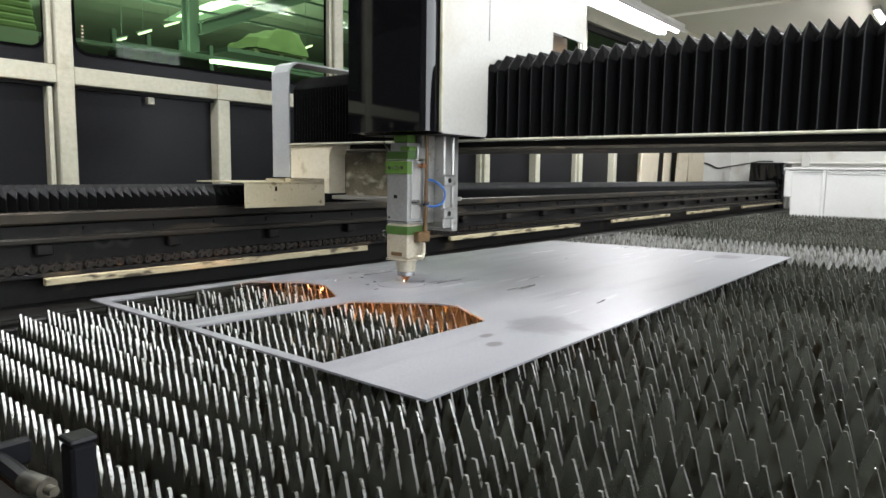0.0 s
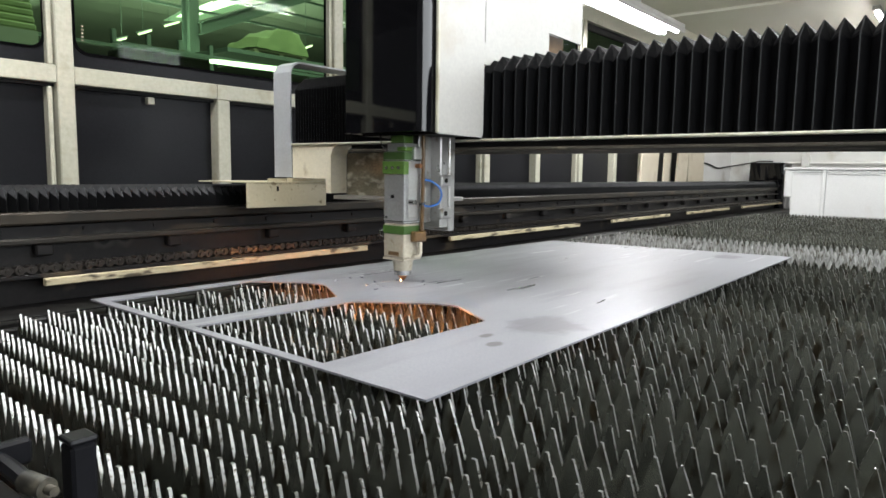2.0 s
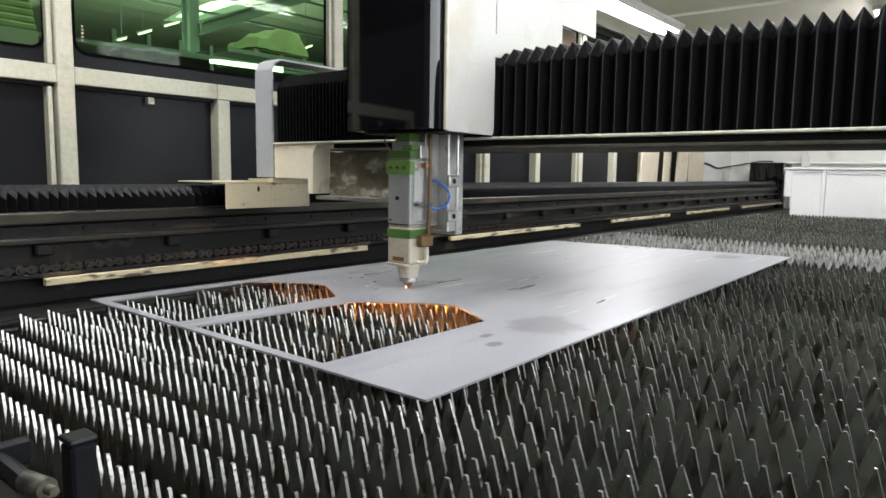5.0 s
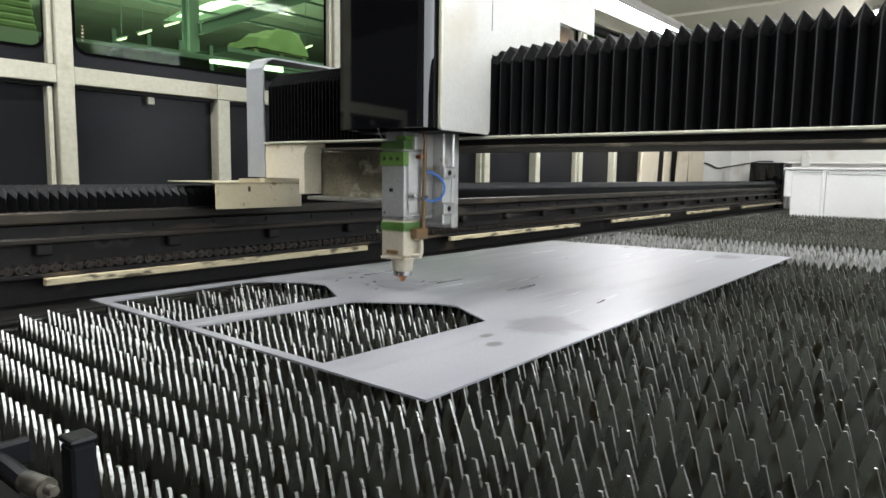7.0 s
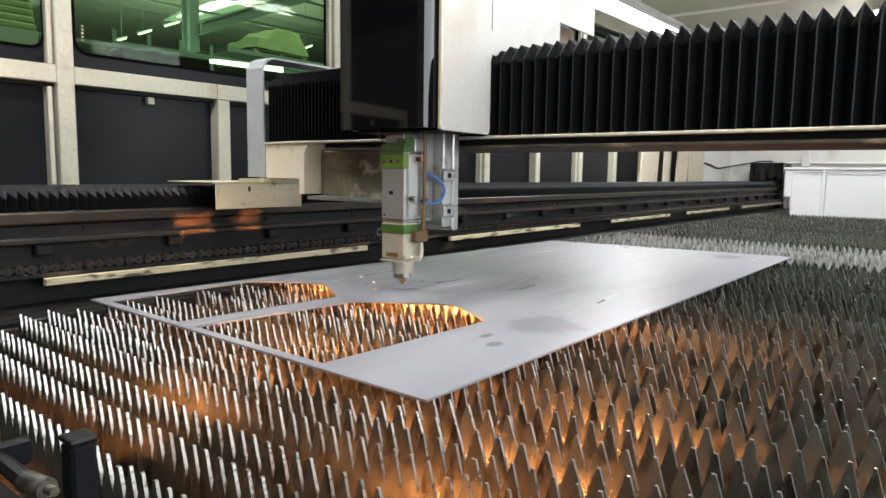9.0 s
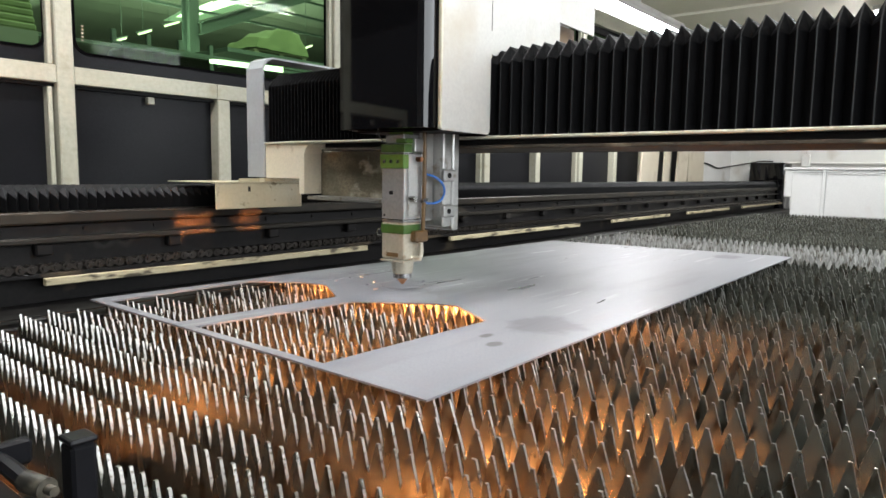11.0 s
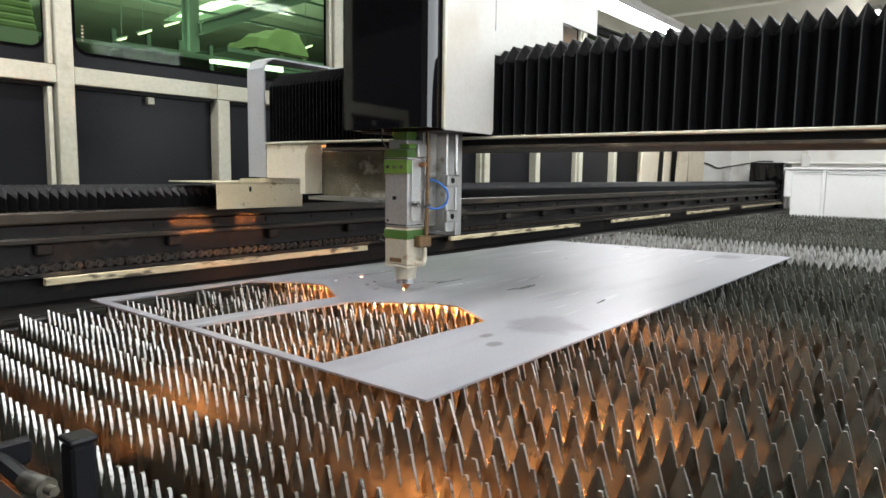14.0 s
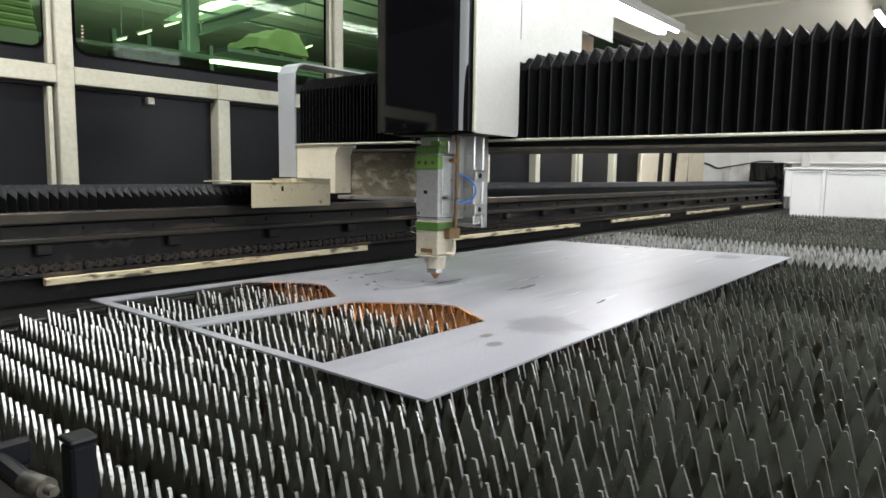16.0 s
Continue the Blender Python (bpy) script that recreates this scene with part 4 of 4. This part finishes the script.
part("conduit_box", box(END_X - 0.07, END_X - 0.001, 1.74, 1.83, 1.32, 1.47, 0.004), WALLW, pipes)
part("panel_strip", box(END_X - 0.02, END_X - 0.001, 2.43, 2.50, 0.2, CEIL_Z), WALLW, pipes)
part("cable", pipe([(8.12, 2.645, 1.345), (8.30, 2.645, 1.335), (8.60, 2.645, 1.295), (9.0, 2.645, 1.315), (END_X - 0.05, 2.52, 1.345), (END_X - 0.03, 2.40, 1.37), (END_X - 0.03, 2.28, 1.39), (END_X - 0.03, 2.15, 1.385)], 0.008, seg=6), DARK, pipes, "black sagging cable")
for k, (x0, lean, w) in enumerate(((5.95, 0.35, 0.40), (6.62, 0.20, 0.15), (6.92, 0.50, 0.30), (7.50, 0.0, 0.50))):
    bm = prism([(x0, 0.0), (x0 + w, 0.0), (x0 + w + lean * 0.6, 2.0), (x0 + lean * 0.6, 2.0)], "y", 2.55 + k * 0.02, 2.566 + k * 0.02)
    solid("leaning_board", bm, BOARD, "pale board leaning against the window wall", "board", "leaning boards")

for k, (tx, ty, tz) in enumerate(TUBES):
    wide = k == 0
    lamp = thing("tube_lamp", (tx, ty, tz), "wide twin-tube lamp with white trough below the cabin ceiling" if wide else "white fluorescent tube lamp added below the cabin ceiling as fill", "lamp", "ceiling tube lamps")
    w = 0.105 if wide else 0.03
    part("housing", box(tx - 0.75, tx + 0.75, ty - w, ty + w, tz, tz + 0.04, 0.004), WHITE, lamp)
    part("hanger", box(tx - 0.02, tx + 0.02, ty - 0.02, ty + 0.02, tz + 0.041, CEIL_Z - 0.001), WHITE, lamp)
    for dy in ((-0.055, 0.055) if wide else (0.0,)):
        part("tube", cyl((tx - 0.7, ty + dy, tz - 0.02), (tx + 0.7, ty + dy, tz - 0.02), 0.015, seg=12), TUBEGLOW, lamp, "glowing tube")
    if wide:
        for dy in (-1, 1):
            part("trough_side", box(tx - 0.75, tx + 0.75, ty + dy * 0.105 - 0.002, ty + dy * 0.105 + 0.002, tz - 0.035, tz - 0.0005), WHITE, lamp)
# black post and clamp at the near table corner
post = thing("stop_post", (0.263, 0.643, 0.8005), "black steel stop post at the table corner", "post")
part("column", box(0.2515, 0.2745, 0.630, 0.656, 0.8005, 0.942, 0.003), BLACKP, post)
part("cap", box(0.2500, 0.2760, 0.6285, 0.6575, 0.9425, 0.949, 0.003, 2), BLACKP, post)
clip = thing("metal_clip", (0.57, 1.60, 0.862), "small bright metal clip on the table edge", "clip")
part("clip_plate", box(0.545, 0.605, 1.598, 1.606, 0.8625, 0.867, 0.001), ALU, clip)
# clamp arm with a roller, close to the camera
clamp = thing("clamp_arm", (0.2, 0.66, 0.0), "dark clamp arm with a worn cream roller", "clamp")
part("stand", box(0.12, 0.17, 0.66, 0.72, 0.781, 0.90, 0.004), BLACKP, clamp)
part("arm", pipe([(0.150, 0.80, 0.915), (0.19, 0.755, 0.922), (0.212, 0.70, 0.925), (0.2165, 0.642, 0.921)], 0.008), BLACKP, clamp, smooth=True)
part("roller", cyl((0.2165, 0.640, 0.921), (0.2225, 0.610, 0.921), 0.0095, seg=20), ROLLER, clamp, "worn cream roller", smooth=True)
part("axle", cyl((0.2227, 0.609, 0.921), (0.2245, 0.600, 0.921), 0.0045, seg=12), ROLLER, clamp, smooth=True)
part("bracket", box(0.165, 0.250, 0.715, 0.728, 0.905, 0.931, 0.003), BLACKP, clamp)
part("lever", box(0.198, 0.206, 0.70, 0.80, 0.928, 0.934, 0.002), RAIL, clamp)


# ---------------------------------------------------------------- molten metal and sparks
def drops(name, material, label, n, centre, spread, r, seed, streak=0.0):
    """A rigid clump of glowing drops round a point."""
    rnd = random.Random(seed)
    th = thing(name, centre, label, "sparks")
    bm = bmesh.new()
    for j in range(n):
        p = [centre[i] + rnd.uniform(-1, 1) * spread[i] for i in range(3)]
        p[1] = centre[1] + (2 * (j + rnd.random()) / n - 1) * spread[1]
        k = r * rnd.uniform(0.6, 1.4)
        m = Matrix.Translation(p) @ pose(0, 0, 0, rnd.uniform(-30, 30), rnd.uniform(-30, 30), 0) @ Matrix.Diagonal((1, 1, 1 + streak, 1))
        bmesh.ops.create_icosphere(bm, subdivisions=1, radius=k, matrix=m)
    tagged(part("drop", bm, material, th), kind="stuff")
    return th


def trails(name, n, centre, spread, seed, label):
    """A rigid clump of curved spark trails."""
    rnd = random.Random(seed)
    th = thing(name, centre, label, "sparks")
    for _ in range(n):
        c = Vector([centre[i] + rnd.gauss(0, 0.5) * spread[i] for i in range(3)])
        a, ln = rnd.uniform(0.15, math.pi - 0.5), rnd.choice((0.02, 0.03, 0.04, 0.05, 0.075))
        d = Vector((rnd.uniform(-0.3, 0.3), math.cos(a), math.sin(a) * 1.1)) * ln
        bend = Vector((0, 0, -rnd.uniform(0.0, 0.35) * ln))
        side = Vector((0, rnd.uniform(-0.2, 0.2) * ln, 0))
        part("trail", pipe([c - d / 2 + bend, c + side, c + d / 2 + bend], rnd.uniform(0.00035, 0.0008), seg=5, steps=3), rnd.choice((SPARK, SPARK, SPARK_HOT)), th)
    return th


JET = drops("melt_jet", BLAZE, "glowing jet of molten metal below the kerf", 4, (NX - 0.022, NY, 0.755), (0.003, 0.003, 0.008), 0.0040, 5, 1.0)

TORCH = drops("kerf_torch", TORCHGLOW, "bright hot metal beneath the kerf", 2, (NX - 0.022, NY, 0.874), (0.003, 0.003, 0.003), 0.0040, 15, 0.5)


def channel(i):
    """The middle of the gap between slat i and the next."""
    return SLAT_X0 + PX * (i + 0.5)


# molten drops caught between the slats: channel, y from, y to, height, drops
SPRAY = [drops("melt_spray", MELT, "glowing spray of molten drops between the slats", n * 2, (channel(i), (y0 + y1) / 2, z - 0.03), (0.012, (y1 - y0) / 2, 0.008), 0.0042, 60 + k, 1.0)
         for k, (i, y0, y1, z, n) in enumerate(((12, 0.82, 1.10, 0.795, 12), (13, 0.84, 1.08, 0.80, 14), (12, 1.30, 1.50, 0.795, 7), (13, 1.28, 1.46, 0.80, 8)))]
# unseen emitters, spread over the channels so that the slats catch orange light
# cooler slag below them: channel, y of the middle, drops
RUNS = [drops("slag_run", SLAG, "unseen glowing slag drops added to light the slats from below", n * 3, (channel(i), y, 0.713), (0.016, 0.125, 0.015), 0.0042, 80 + k, 0.8)
        for k, (i, y, n) in enumerate(((1, 0.52, 5), (2, 0.53, 10), (3, 0.51, 10), (4, 0.56, 9), (5, 0.58, 6), (6, 0.52, 5), (7, 0.55, 4), (8, 0.54, 4), (9, 0.54, 5), (10, 0.51, 6), (11, 0.51, 6), (12, 0.20, 3), (13, 0.50, 7), (14, 0.47, 9), (15, 0.46, 8), (16, 0.43, 9), (18, 0.38, 8), (19, 0.32, 7), (2, 1.18, 1), (1, 1.27, 1), (4, 1.30, 2), (6, 0.98, 15), (7, 0.96, 19), (8, 0.97, 17), (9, 0.99, 17), (10, 0.95, 15), (5, 1.32, 11), (8, 1.34, 13), (10, 1.35, 11)))]
# added emitter behind the sheet edge, casts orange light on the wooden strip
LEAKS = [drops("strip_emitter", FLARE, "hidden glowing drops added beside the sheet edge to light the strip", 10, (1.61, 1.583, 0.868), (0.05, 0.004, 0.002), 0.0030, 41, 0.2)]
KERF = drops("kerf_spot", TIPGLOW, "small hot spot at the nozzle", 3, (NX - 0.004, NY + 0.003, 0.9035), (0.003, 0.004, 0.001), 0.0019, 9)
BURST = [trails("spark_burst", 125, (1.25, 1.60, 1.035), (0.10, 0.36, 0.10), 3, "burst of flying orange spark trails"),
         trails("spark_burst", 30, (1.66, 1.14, 1.03), (0.40, 0.05, 0.075), 4, "burst of flying orange spark trails")]

# ---------------------------------------------------------------- movement
def circle(t):
    """The head's round cut of 1.0 to 6.3 s."""
    a = radians(-31 + 68.0 * (t - 1.0))
    return 0.067 + 0.0625 * math.cos(a), 0.067 + 0.0625 * math.sin(a)


# seconds, gantry along x, carriage along y, head along z
TRAVEL = [(0.0, 0.1096, 0.0859, -0.014), (0.5, 0.1096, 0.068, -0.0134)]
TRAVEL += [(1.0 + 0.25 * k, *circle(1.0 + 0.25 * k), -0.0145) for k in range(22)]
TRAVEL += [(6.5, 0.1214, 0.0351, -0.0147), (6.6, 0.110, 0.031, -0.010), (6.7, 0.040, 0.012, 0.014), (6.8, 0.0, 0.0, 0.019), (6.95, 0.0, 0.0, 0.016), (7.0, 0, 0, 0.0064), (7.1, 0, 0, -0.002), (7.5, 0, 0, 0), (11.0, 0, 0, 0),
           (11.5, 0, 0, -0.0043), (12.0, 0, 0, -0.0128), (12.8, 0, 0, -0.0128), (13.0, 0.0036, 0, -0.0129), (13.25, 0.0036, 0.009, -0.013), (13.5, 0.0036, 0.0109, -0.0133), (14.0, 0.0036, -0.0085, -0.0126), (14.3, 0.0036, -0.0085, -0.0126),
           (14.4, 0.012, -0.008, 0.004), (14.5, 0.0672, -0.004, 0.0121), (14.6, 0.128, -0.001, 0.006), (14.7, 0.1372, -0.0005, -0.004), (15.0, 0.1372, -0.0005, -0.0138), (15.3, 0.1372, -0.0005, -0.0138), (15.5, 0.1372, -0.0005, -0.0003), (16.0, 0.1372, -0.0005, -0.0003)]


def motions():
    TRAVEL[:] = [(t, x * NEAR, y * NEAR, z) for t, x, y, z in TRAVEL]
    g, c, h = gantry.location.copy(), carriage.location.copy(), head.location.copy()
    walk(gantry, [(t, Matrix.Translation(g + Vector((x, 0, 0)))) for t, x, y, z in TRAVEL])
    walk(carriage, [(t, Matrix.Translation(c + Vector((x, y, 0)))) for t, x, y, z in TRAVEL])
    walk(head, [(t, Matrix.Translation(h + Vector((x, y, z)))) for t, x, y, z in TRAVEL])
    for ob, f, right in FOLDS:
        rows = []
        for t, x, y, z in TRAVEL:
            side = YC - 0.004 + y / NEAR if right else YL + y / NEAR
            far = Y_RIGHT_END if right else Y_LEFT_END
            p = Vector((XB, side + (far - side) * f, 1.2925))
            rows.append((t, Matrix.Translation(Vector(EYE) + (p - Vector(EYE)) * NEAR - g)))
        walk(ob, rows)

    # molten metal: in the air while the beam cuts, hidden below the floor while it rests
    down = Vector((0, 0, -1.6))

    def shine(ob, spans, follow=False, depth=down):
        p = ob.location.copy()
        ts = sorted({t for t, *_ in TRAVEL} | {min(16.0, max(0.0, t)) for s, e in spans for t in (s - 0.07, s, e, e + 0.07)})
        xs = [r[0] for r in TRAVEL]
        rows = []
        for t in ts:
            on = any(s - 0.001 <= t <= e + 0.001 for s, e in spans)
            x, y = (float(np.interp(t, xs, [r[k] for r in TRAVEL])) for k in (1, 2)) if follow else (0, 0)
            rows.append((t, Matrix.Translation(p + Vector((x, y, 0)) + (Vector() if on else depth))))
        walk(ob, rows)

    shine(JET, [(8.3, 14.3)], True)
    shine(TORCH, [(0, 6.4), (8.0, 8.3), (13.1, 14.3), (15.85, 16)], True)
    for ob in SPRAY:
        shine(ob, [(0, 6.4), (8.0, 15.05), (15.85, 16)])
    shine(KERF, [(0, 6.42), (7.84, 7.92), (13.1, 14.2)], True)
    for k, ob in enumerate(RUNS):
        shine(ob, [(8.35 + 0.07 * (k % 6), (14.7, 14.1, 13.95, 14.25, 14.05)[k % 5])])
    shine(LEAKS[0], [(0.6, 4.6), (13.3, 14.1)])
    for ob in BURST:
        shine(ob, [(7.95, 8.05)])


motions()
